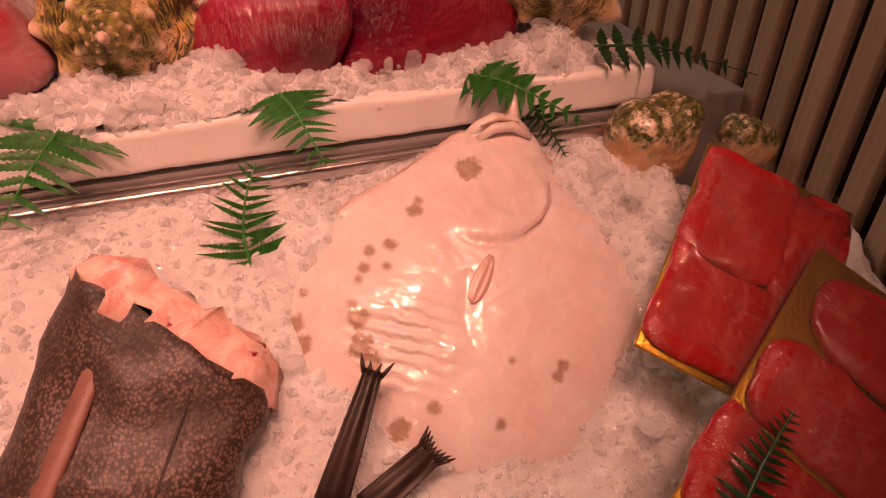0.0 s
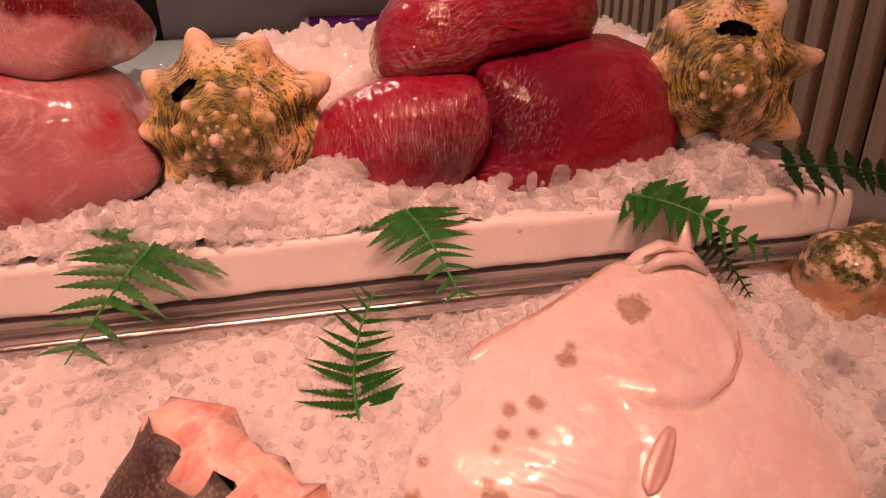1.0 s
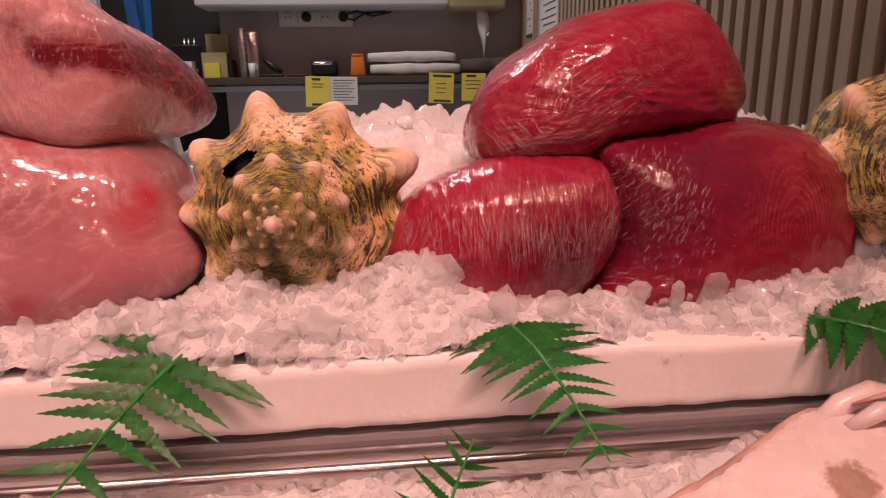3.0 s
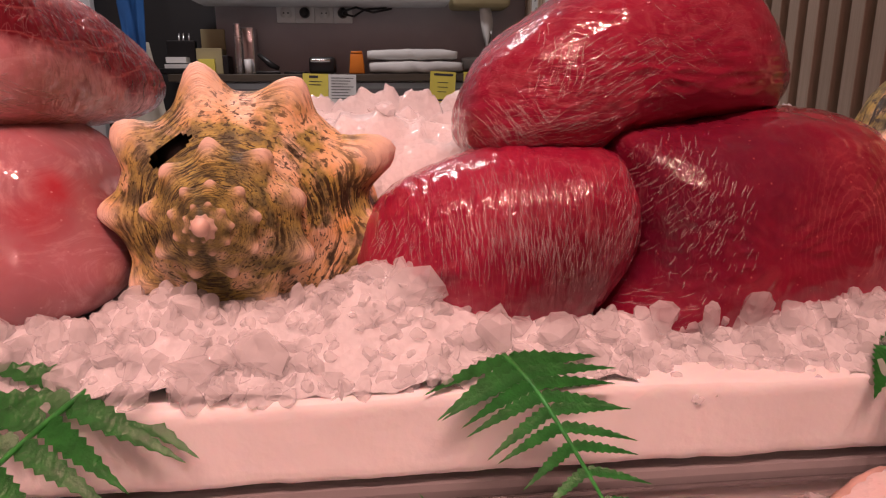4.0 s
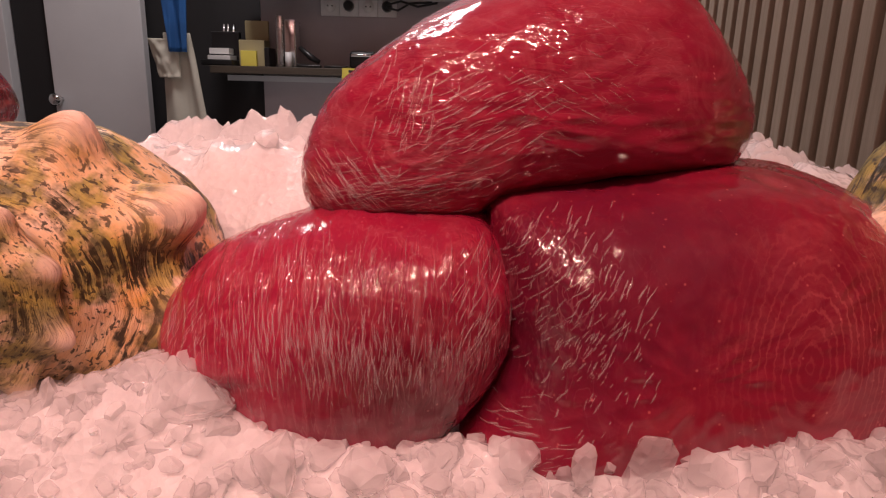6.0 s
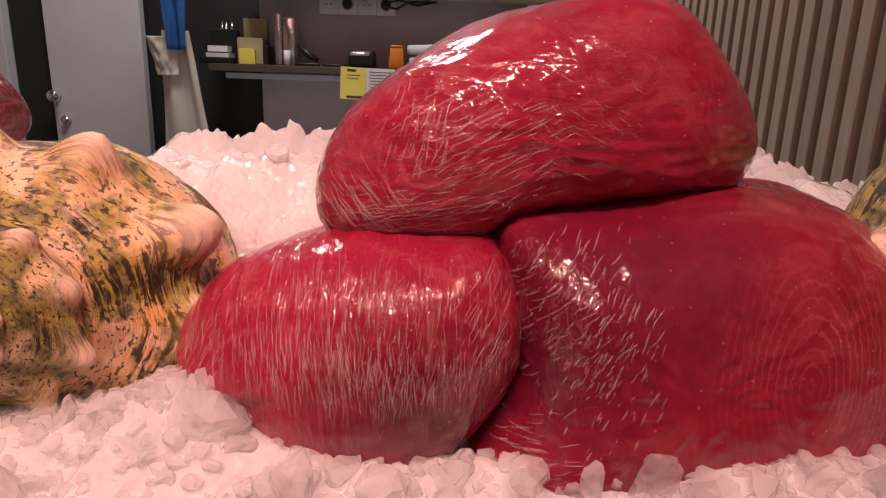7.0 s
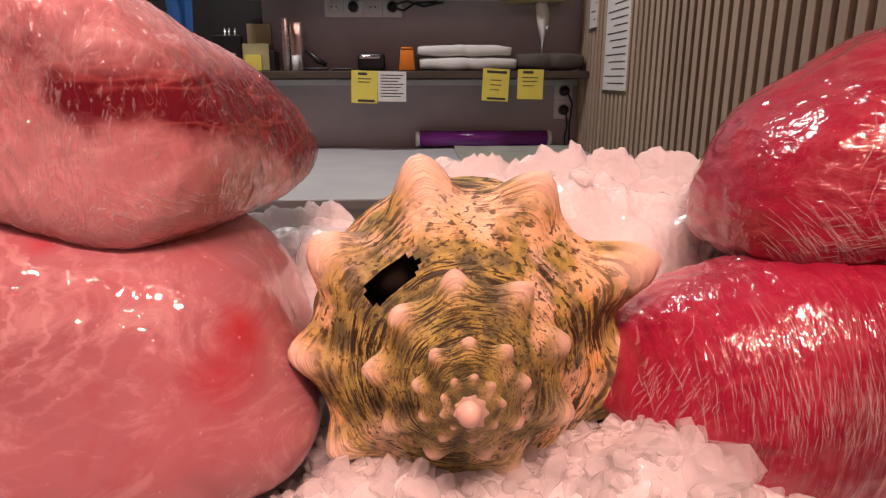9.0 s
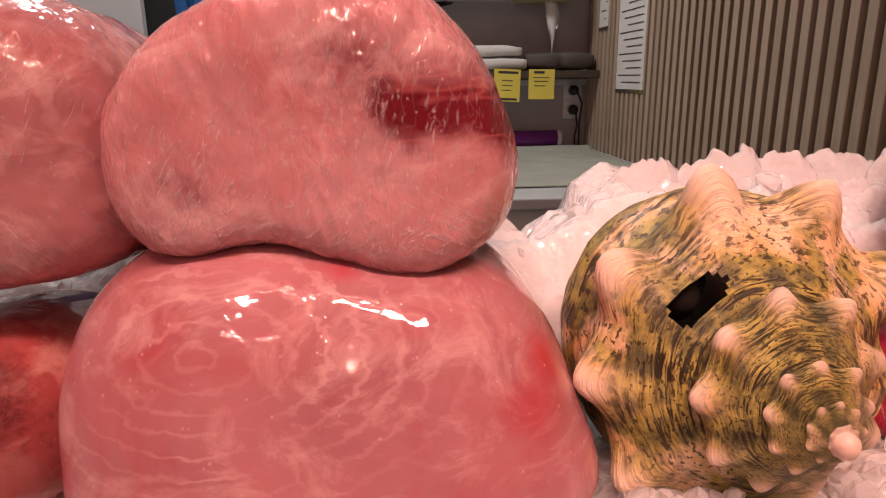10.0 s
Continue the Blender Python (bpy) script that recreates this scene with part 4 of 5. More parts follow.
def make_mossy():
    """Worn orange shell whose upper part is overgrown."""
    n = Nodes("mossy_shell")
    col = n.mix(n.ramp(n.noise(30, 4), (0.35, 0), (0.7, 1)), (0.62, 0.34, 0.17), (0.76, 0.54, 0.34))
    level = n.math("ADD", n.math("MULTIPLY", n.axis("Z"), 12.0), n.math("MULTIPLY", n.noise(60, 5, 0.65), 1.2))
    col = n.mix(n.ramp(level, (0.60, 0), (0.78, 1)), col, (0.78, 0.66, 0.48))
    moss = n.mix(n.ramp(n.noise(190, 4), (0.4, 0), (0.6, 1)), (0.03, 0.04, 0.012), (0.20, 0.19, 0.05))
    col = n.mix(n.math("MULTIPLY", n.ramp(level, (0.58, 0), (0.80, 1)), n.ramp(n.noise(85, 5, 0.6), (0.38, 0), (0.48, 1))), col, moss)
    n.set(Base_Color=col, Roughness=0.4, Coat_Weight=0.4, Coat_Roughness=0.1)
    n.bump(n.noise(110, 5), 0.7, 0.003)
    return n.mat


MOSSY = make_mossy()
for label, outline, y, half in (("worn orange shell with mossy green crown beside the tray", [(0.330, 0.878), (0.326, 0.918), (0.330, 0.946), (0.350, 0.957), (0.372, 0.952), (0.396, 0.962), (0.414, 0.948), (0.412, 0.910), (0.402, 0.878), (0.365, 0.865)], 0.492, 0.034),
                               ("dark mossy shell piece behind the vacuum pack", [(0.448, 0.885), (0.446, 0.918), (0.462, 0.933), (0.486, 0.931), (0.503, 0.916), (0.502, 0.888), (0.475, 0.878)], 0.475, 0.022)):
    bm, m = inflate(outline, y, half, boxy=0.7, rough=0.006, seed=23, wrinkle=(90, 90, 90, 0.0012), n=120, steps=50)
    tagged(part("mossy_shell", bm, MOSSY, m=m), label, "shell", "worn shells")


# ---- ferns ----
def leaflet(length, width, teeth):
    """One serrated leaflet along +x, folded a little along its midrib."""
    bm = bmesh.new()
    n = teeth * 2
    rows = []
    for i in range(n + 1):
        f = i / n
        w = width * (0.35 + 0.65 * math.sin(math.pi * min(1.0, 0.25 + 0.75 * f))) * (1 - f) ** 0.55 * (1.0 if i % 2 else 0.68)
        x = length * f
        lift = 0.14 * length * f * f
        rows.append([bm.verts.new((x + w * 0.35, w, -lift + w * 0.22)), bm.verts.new((x, 0, -lift)), bm.verts.new((x + w * 0.35, -w, -lift + w * 0.22))])
    for a, b in zip(rows, rows[1:]):
        for k in range(2):
            bm.faces.new((a[k], a[k + 1], b[k + 1], b[k]))
    bmesh.ops.solidify(bm, geom=bm.faces[:], thickness=0.0004)
    return bm


def fern(label, stem, facing, pairs, reach, slim=0.16, mat=LEAF, first=0.06, teeth=9, tip=0.15, angle=78, skew=0.0):
    """A frond: a bent stem through a few points and pairs of leaflets that shorten towards its tip."""
    ob = thing("fern_frond", label, "fern", Matrix.Translation(stem[0]), "fern fronds")
    pts = [Vector(p) - Vector(stem[0]) for p in stem]
    fine = []
    for i in range(len(pts) - 1):
        a, b, c, d = pts[max(i - 1, 0)], pts[i], pts[i + 1], pts[min(i + 2, len(pts) - 1)]
        for k in range(8):
            f = k / 8
            fine.append(0.5 * (2 * b + (c - a) * f + (2 * a - 5 * b + 4 * c - d) * f * f + (3 * b - a - 3 * c + d) * f ** 3))
    fine.append(pts[-1])
    part("stem", tube(fine, [0.0016 * (1 - 0.7 * i / len(fine)) for i in range(len(fine))], 6), mat, ob)
    up = Vector(facing).normalized()
    meshes = {}
    for i in range(pairs):
        f = first + (1 - first) * i / pairs
        k = f * (len(fine) - 1)
        j = min(int(k), len(fine) - 2)
        p = fine[j].lerp(fine[j + 1], k - j)
        d = (fine[j + 1] - fine[j]).normalized()
        size = reach * (tip + (1 - tip) * (1 - f) ** 0.75) * (0.82 + 0.18 * min(1, f * 8))
        side = d.cross(up).normalized()
        for s in (1, -1):
            a = radians(angle - s * skew - 18 * f + 5 * math.sin(i * 3.1 + s))
            way = d * math.cos(a) + side * s * math.sin(a)
            way = (way + up * 0.10 * math.sin(i * 1.9 + s * 2)).normalized()
            y = up.cross(way).normalized()
            m = Matrix((way, y, way.cross(y))).transposed().to_4x4()
            m.translation = p
            part("leaflet", leaflet(size, size * slim, teeth), mat, ob, m=m)
    return ob


fern("fresh green fern frond jutting over the tray rim, half under ice", [(-0.150, 0.552, 0.985), (-0.160, 0.520, 0.981), (-0.172, 0.485, 0.972), (-0.186, 0.440, 0.957)], (0, -0.6, 0.8), 8, 0.062, 0.13, first=0.10, angle=80, tip=0.22)
fern("fresh green fern frond hanging over the tray rim", [(0.022, 0.550, 0.988), (0.029, 0.524, 0.986), (0.036, 0.490, 0.978), (0.045, 0.452, 0.963)], (0, -0.5, 1), 11, 0.047, 0.12, first=0.08, angle=80, tip=0.2)
fern("green fern frond with broad leaflets drooping beside the flatfish mouth", [(0.200, 0.548, 0.985), (0.222, 0.522, 0.985), (0.252, 0.502, 0.972), (0.287, 0.484, 0.952)], (0.1, -0.6, 1), 11, 0.042, 0.2, first=0.05)
fern("small green fern sprig behind the flatfish head", [(0.245, 0.505, 0.965), (0.258, 0.492, 0.945), (0.270, 0.478, 0.922)], (0.1, -1, 0.6), 9, 0.024, 0.12, mat=LEAF_DARK)
fern("finely cut green fern frond standing upright in the ice", [(-0.026, 0.436, 0.886), (-0.028, 0.450, 0.910), (-0.022, 0.468, 0.935), (-0.008, 0.486, 0.958)], (0.05, -1, 0.25), 12, 0.045, 0.11, first=0.04, teeth=12, angle=82, tip=0.2)
fern("dark green fern frond lying by the vacuum packs", [(0.236, 0.156, 0.838), (0.262, 0.174, 0.850), (0.284, 0.187, 0.858), (0.304, 0.198, 0.866)], (0, -0.5, 1), 12, 0.026, 0.15, mat=LEAF_DARK, teeth=7)
fern("dark green leafy frond at the end of the tray", [(0.325, 0.545, 1.000), (0.385, 0.54, 0.995), (0.43, 0.53, 0.983), (0.50, 0.51, 0.962)], (0, -0.6, 0.8), 10, 0.032, 0.28, mat=LEAF_DARK, teeth=5)


# ---- flatfish ----
SLOPE = 35.0
flat = thing("flatfish", "whole pale flatfish with brown blotches, lying belly up on ice", "fish", pose(0.145, 0.385, 0.850, SLOPE, 0, 0))
OUTLINE = [(0.088, 0.158), (0.060, 0.157), (0.030, 0.157), (0.000, 0.143), (-0.035, 0.126), (-0.088, 0.105), (-0.125, 0.078), (-0.148, 0.030), (-0.146, -0.022), (-0.133, -0.064), (-0.098, -0.108),
           (-0.035, -0.140), (0.040, -0.140), (0.085, -0.114), (0.118, -0.082), (0.142, -0.050), (0.151, -0.002), (0.142, 0.044), (0.124, 0.083), (0.107, 0.112), (0.101, 0.138)]
HEAD, GILL = Vector((0.035, 0.100)), 0.061


def lift(y):
    f = max(0.0, min(1.0, (y - 0.065) / 0.08))
    return 0.008 * f * f * (3 - 2 * f)


def flat_height(x, y, r):
    h = 0.030 * max(0.0, 1 - r ** 2.6) ** 0.7 + lift(y)
    d = (Vector((x, y)) - HEAD).length
    rim = min(1.0, (1 - r) * 8)
    step = max(0.0, min(1.0, (GILL - d) / 0.005))
    low = max(0.0, min(1.0, (0.075 - y) / 0.02)) * max(0.0, min(1.0, (x + 0.005) / 0.02))
    h += (0.0030 * step - 0.003 * math.exp(-((d - GILL - 0.0015) / 0.002) ** 2)) * rim * low
    brow = (Vector((x, y)) - Vector((0.055, 0.085))).length
    h += 0.0014 * math.exp(-((brow - 0.030) / 0.006) ** 2) * rim
    h -= 0.003 * math.exp(-((x - 0.006 * math.sin(y * 60) + 0.012) / 0.007) ** 2) * (1 - r) * (1 if y < 0.02 else 0.2)
    p = Vector((x, y, 0))
    return h + (0.003 * noise.noise(p / 0.05) + 0.0006 * noise.noise(p / 0.016) + 0.0004 * noise.noise(p / 0.006)) * (1 - r ** 6)


loop = smooth_loop(OUTLINE, 200)
rings = []
mid = Vector((0.0, -0.01))
for k in range(57):
    r = max(0.004, k / 56)
    r = 1 - (1 - r) ** 1.3
    rings.append([Vector((mid.x + (x - mid.x) * r, mid.y + (y - mid.y) * r, flat_height(mid.x + (x - mid.x) * r, mid.y + (y - mid.y) * r, r))) for x, y in loop])
rings.append([Vector((x * 0.97, y * 0.97, lift(y) - 0.012)) for x, y in loop])
part("body", rings_mesh(rings), FISH_WHITE, flat)


def fringe(i0, i1, wide, name, mat):
    a = [loop[i % 200] for i in range(i0, i1)]
    rings = []
    for s, z in ((0.97, 0.000), (1.0, 0.001), (1.0 + wide * 0.5, 0.001), (1.0 + wide, -0.002), (1.0 + wide, -0.004), (0.97, -0.006)):
        ring = []
        for k, (x, y) in enumerate(a):
            f = max(0.0, math.sin(math.pi * k / (len(a) - 1))) ** 0.5
            q = 1 + (s - 1) * f * (1 + 0.12 * math.sin(k * 2.1)) if s > 1 else s
            ring.append(Vector((x * q, y * q, lift(y) + z + (0.0018 if k % 3 == 0 else 0))))
        rings.append(ring)
    part(name, rings_mesh(rings, caps=False, closed=False), mat, flat, "brown-edged rayed fin")


fringe(16, 66, 0.02, "dorsal_fin", FIN_BROWN)
fringe(136, 186, 0.07, "anal_fin", FIN_BROWN)
bm = rings_mesh([[Vector((w * 0.85 * math.cos(a), l, 0.0011 * math.sin(a) + 0.0003 * math.sin(6 * a))) for a in (2 * math.pi * k / 24 for k in range(24))]
                 for l, w in ((0.0, 0.003), (0.006, 0.006), (0.018, 0.0085), (0.030, 0.009), (0.040, 0.006), (0.044, 0.001))])
part("pectoral_fin", bm, FIN_PINK, flat, "small pinkish fin", m=pose(0.017, 0.028, 0.0325, -3, 0, 143))


def on_fish(pts, up):
    return [(x, y, flat_height(x, y, 0.6) + up) for x, y in pts]


part("upper_lip", tube([(0.030, 0.149, 0.008), (0.046, 0.157, 0.014), (0.062, 0.161, 0.018), (0.080, 0.156, 0.018), (0.092, 0.145, 0.012)], [0.004, 0.006, 0.0065, 0.006, 0.004], 10), FISH_WHITE, flat)
part("lower_lip", tube([(0.040, 0.142, 0.018), (0.056, 0.147, 0.025), (0.074, 0.146, 0.026), (0.090, 0.136, 0.019)], [0.003, 0.005, 0.005, 0.003], 10), FISH_WHITE, flat)
part("jaw", tube([(0.074, 0.148, 0.012), (0.081, 0.162, 0.022), (0.083, 0.173, 0.027), (0.083, 0.181, 0.027)], [0.007, 0.008, 0.0055, 0.002], 10, 0.6), FISH_WHITE, flat, "pale open jaw tip")
part("mouth_slit", tube([(0.046, 0.153, 0.0215), (0.064, 0.155, 0.0265), (0.082, 0.150, 0.0245)], [0.0008, 0.0018, 0.0008], 6), FIN_BROWN, flat, "dark mouth slit")
part("gill_edge", tube(on_fish([(0.000, 0.045), (0.014, 0.040), (0.032, 0.0395), (0.052, 0.044), (0.072, 0.054), (0.086, 0.070), (0.090, 0.086)], 0.0008), [0.0006, 0.0014, 0.0016, 0.0016, 0.0014, 0.0012, 0.0006], 8), FIN_PINK, flat)


# ---- dark fish and tails ----
TAIL = plain("dark_tail_skin", (0.045, 0.024, 0.020), 0.4, vary=0.6, scale=160, bump=0.4)
dark = thing("dark_fish", "headless dark brown scaly fish with pink cut flesh on ice", "fish")
axis0, axis1 = Vector((-0.085, 0.385, 0.885)), Vector((-0.185, 0.205, 0.772))
along = (axis1 - axis0).normalized()
upn = Vector((0, -math.sin(radians(SLOPE)), math.cos(radians(SLOPE))))
side = along.cross(upn).normalized()
upn = side.cross(along)
rings, n = [], 40
for k in range(31):
    f = k / 30
    c = axis0.lerp(axis1, f)
    a, b = 0.080 * (1 - 0.15 * f), 0.040 * (1 - 0.15 * f)
    ring = []
    for i in range(n):
        t = 2 * math.pi * i / n
        p = c + side * (a * math.cos(t)) + upn * (b * math.copysign(abs(math.sin(t)) ** 0.8, math.sin(t)))
        p += along * ((0.012 * noise.noise(Vector((math.cos(t) * 2, math.sin(t) * 2, 1))) + 0.006 - 0.026 * math.cos(t)) * (1 - f)) + wobbly(p, 0.04, 0.007) + wobbly(p, 0.015, 0.0025)
        ring.append(p)
    rings.append(ring)
part("body", rings_mesh(rings), SKIN_DARK, dark)
rings = []
for f, s, l in ((0.0, 0.97, 0.012), (0.2, 1.03, -0.002), (0.5, 0.95, -0.018), (0.8, 0.7, -0.026), (1.0, 0.25, -0.020)):
    ring = []
    for i in range(n):
        t = 2 * math.pi * i / n
        p = axis0 + along * (l + 0.004 - 0.030 * s * math.cos(t)) + side * (0.082 * s * math.cos(t) - 0.010 * f) + upn * (0.041 * s * math.sin(t) - 0.004)
        ring.append(p + wobbly(p, 0.018, 0.014, 7) + wobbly(p, 0.007, 0.004, 8))
    rings.append(ring)
part("cut_flesh", rings_mesh(rings), FLESH, dark, "raw pink cut end")
for off, l0, l1, r, name, mat in ((-0.42, 0.035, 0.2, 0.009, "dorsal_fin", FIN_DULL), (0.45, 0.03, 0.2, 0.0010, "lateral_line", TAIL)):
    pts = [axis0 + along * (l0 + (l1 - l0) * k / 8) + side * (0.072 * off * -1) + upn * (0.040 * (1 - off * off) ** 0.5 - 0.0015) for k in range(9)]
    part(name, tube(pts, [r * (0.5 + 0.5 * math.sin(math.pi * min(1, 0.15 + k / 9))) for k in range(9)], 10, 0.45), mat, dark)


def fish_tail(a, b, w0, w1, label, rays):
    ob = thing("fish_tail", label, "fish tail", None, "fish tails")
    a, b = Vector(a), Vector(b)
    d = (b - a).normalized()
    s = d.cross(Vector((0, -0.54, 0.84))).normalized()
    nrm = s.cross(d)
    rings = []
    for k in range(13):
        f = k / 12
        w = w0 + (w1 - w0) * f
        c = a.lerp(b, f) + nrm * (0.006 * math.sin(math.pi * f))
        rings.append([c + s * (w * math.cos(t)) + nrm * (0.005 * (1.1 - f) * math.sin(t) + 0.0012 * math.sin(5 * t)) for t in (2 * math.pi * i / 24 for i in range(24))])
    part("stalk", rings_mesh(rings), TAIL, ob)
    for k in range(rays):
        o = (k / (rays - 1) - 0.5) * 2
        p = b + s * (w1 * o * 0.9) - d * 0.004
        q = p + d * (0.013 - 0.005 * (1 - abs(o))) + s * (0.006 * o)
        part("fin_ray", tube([p, (p + q) / 2 + nrm * 0.002, q], [0.0018, 0.0016, 0.0005], 6), TAIL, ob)
    return ob


fish_tail((0.000, 0.262, 0.812), (0.046, 0.318, 0.868), 0.012, 0.007, "dark brown dried fish tail sticking out of the ice", 4)
fish_tail((0.022, 0.255, 0.802), (0.076, 0.276, 0.818), 0.012, 0.010, "dark brown fish tail with ragged fin on the ice", 9)


# ---- vacuum packs ----
def pack(label, p, q, t, wide, long, *cuts):
    """A gold board with red tuna under clear film: p is one corner, q lies along the long side, t along the short."""
    p, q, t = Vector(p), Vector(q), Vector(t)
    ey = (q - p).normalized()
    ex = t - p
    ex = (ex - ey * ex.dot(ey)).normalized()
    m = Matrix((ex, ey, ex.cross(ey))).transposed()
    if m[2][2] < 0:
        m = Matrix((ex, ey, -ex.cross(ey))).transposed()
    m = m.to_4x4()
    m.translation = p
    ob = thing("vacuum_pack", label, "vacuum pack", m, "vacuum packs of tuna")
    tray = box(0.002, wide - 0.002, 0.002, long - 0.004, -0.004, 0.0, 0.0015)
    part("gold_tray", tray, GOLD, ob, "shiny gold card tray")
    k = 0
    for outline, h in cuts:
        k += 1
        edge = smooth_loop([((x * 1.04 - 0.030) * wide, (y * 1.03 - 0.02) * long) for x, y in outline], 60)
        c = edge.mean(axis=0)
        rings = []
        for j in range(13):
            a = math.pi / 2 * j / 12
            s, z = math.cos(a) ** 0.35 if j < 12 else 0.02, math.sin(a) ** 0.7 * h
            ring = []
            for x, y in edge:
                pt = Vector((c[0] + (x - c[0]) * s, c[1] + (y - c[1]) * s, 0.001 + z))
                ring.append(pt + wobbly(pt, 0.025, 0.004, k) + wobbly(pt, 0.008, 0.001, k))
            rings.append(ring)
        part("tuna_slice", rings_mesh(rings), TUNA_PACK, ob, "dark red raw tuna")
    bm = bmesh.new()
    rows = []
    for j in range(41):
        row = []
        for i in range(37):
            x, y = -0.006 + (wide + 0.006) * i / 36, -0.006 + (long + 0.004) * j / 40
            inside = min(1.0, max(0.0, min(x - 0.004, y - 0.008, wide - x, long - 0.012 - y) / 0.02))
            p = Vector((x, y, 0.0005 + 0.0120 * inside ** 0.7))
            row.append(bm.verts.new(p + wobbly(p, 0.02, 0.0016, 3) * inside))
        rows.append(row)
    for a, b in zip(rows, rows[1:]):
        for i in range(36):
            bm.faces.new((a[i], a[i + 1], b[i + 1], b[i]))
    part("film_cover", bm, FILM, ob, "clear shiny vacuum film")
    return ob


pack("vacuum pack of red tuna on gold card, under another pack", (0.374, 0.417, 0.953), (0.280, 0.328, 0.897), (0.518, 0.351, 0.911), 0.142, 0.215,
     ([(0.07, 0.06), (0.35, 0.05), (0.62, 0.07), (0.63, 0.30), (0.60, 0.52), (0.30, 0.55), (0.06, 0.50), (0.05, 0.25)], 0.008),
     ([(0.62, 0.09), (0.95, 0.06), (0.96, 0.40), (0.93, 0.60), (0.60, 0.56), (0.61, 0.30)], 0.007),
     ([(0.06, 0.52), (0.30, 0.56), (0.62, 0.55), (0.93, 0.62), (0.94, 0.92), (0.50, 0.94), (0.08, 0.93), (0.05, 0.70)], 0.007))
pack("vacuum pack of red tuna on gold card, lying over another", (0.399, 0.299, 0.914), (0.254, 0.212, 0.857), (0.472, 0.210, 0.860), 0.15, 0.25,
     ([(0.20, 0.09), (0.60, 0.06), (0.95, 0.07), (0.96, 0.30), (0.70, 0.36), (0.30, 0.34), (0.14, 0.24)], 0.009),
     ([(0.09, 0.40), (0.30, 0.35), (0.70, 0.37), (0.96, 0.31), (0.95, 0.62), (0.60, 0.65), (0.16, 0.63), (0.07, 0.54)], 0.008),
     ([(0.03, 0.65), (0.16, 0.64), (0.60, 0.67), (0.95, 0.64), (0.95, 0.93), (0.50, 0.95), (0.06, 0.94)], 0.007))


# ---- background: shelf and worktop ----
tagged(part("shelf", box(-0.76, 0.518, 2.64, 2.80, 1.140, 1.165, 0.002), SHELF, smooth=False), "dark wooden wall shelf crowded with small items", "shelf")
tagged(part("upper_shelf", box(-0.66, 0.22, 2.62, 2.80, 1.405, 1.435, 0.006), DOOR, smooth=False), "pale shelf fixed high on the grey wall", "shelf")
table = thing("worktop", "white worktop against the grey wall", "worktop")
part("top", box(-0.75, 0.518, 1.75, 2.795, 0.865, 0.890, 0.004), TABLE, table, smooth=False)
part("front", box(-0.75, 0.518, 1.78, 1.80, 0.0, 0.864, 0.002), WHITE, table, smooth=False)

bm = bmesh.new()
bmesh.ops.create_grid(bm, x_segments=40, y_segments=40, size=0.5)
for v in bm.verts:
    x, y = 0.05 + (v.co.x + 0.5) * 0.44, 1.88 + (v.co.y + 0.5) * 0.78
    v.co = Vector((x, y, 0.8945 + 0.004 * abs(noise.noise(Vector((x * 9, y * 5, 0)))) + (0.012 if v.co.y > 0.44 else 0)))
bmesh.ops.solidify(bm, geom=bm.faces[:], thickness=0.002)
tagged(part("cloth", bm, CLOTH), "grey-green cloth spread on the worktop", "cloth")

roll = thing("film_roll", "purple roll of food wrap lying on the worktop", "film roll")
part("wrap", cylinder((-0.068, 2.755, 0.925), (0.402, 2.755, 0.925), 0.029, 24), PURPLE, roll)
for x in (-0.084, 0.403):
    part("core_end", cylinder((x, 2.755, 0.925), (x + 0.015, 2.755, 0.925), 0.0285, 24), PAPER, roll, "pale card core end")


def socket(x, z, plug):
    ob = thing("power_socket", "white wall socket with black plug" if plug else "empty white wall socket on the grey wall", "socket", pose(x, 2.799, z), "wall sockets")
    part("plate", box(-0.034, 0.034, -0.012, 0.0, -0.034, 0.034, 0.003), WHITE, ob)
    part("recess", cylinder((0, -0.0121, 0), (0, -0.0155, 0), 0.021, 20), PAPER, ob)
    if plug:
        part("plug", tube([(0, -0.016, 0), (0, -0.035, 0), (0.004, -0.05, -0.006)], [0.019, 0.018, 0.008], 14), BLACK, ob, "black plug")
    else:
        for s in (-0.008, 0.008):
            part("pin_hole", cylinder((s, -0.0156, 0), (s, -0.0165, 0), 0.003, 8), BLACK, ob)


for i, plug in enumerate((False, True, False, True)):
    socket(-0.366 + 0.0685 * i, 1.383, plug)
socket(0.468, 1.095, True)
socket(0.468, 1.026, True)


def cable(label, pts, r=0.0035, mat=BLACK):
    tagged(part("cable", tube(pts, r, 8), mat), label, "cable")


cable("black cable hanging from the wall socket", [(0.474, 2.748, 1.09), (0.49, 2.74, 1.05), (0.486, 2.75, 0.98), (0.49, 2.76, 0.93), (0.492, 2.77, 0.892)])
cable("black cable hanging from the wall socket", [(0.470, 2.745, 1.02), (0.475, 2.74, 0.97), (0.47, 2.75, 0.93), (0.476, 2.76, 0.892)])
cable("black cable along the wall from the sockets", [(-0.16, 2.745, 1.377), (-0.12, 2.76, 1.37), (-0.08, 2.77, 1.395), (0.0, 2.78, 1.402)], 0.004)
cable("black cable along the wall from the sockets", [(-0.16, 2.745, 1.385), (-0.11, 2.75, 1.40), (-0.05, 2.77, 1.385), (0.02, 2.78, 1.40)], 0.004)


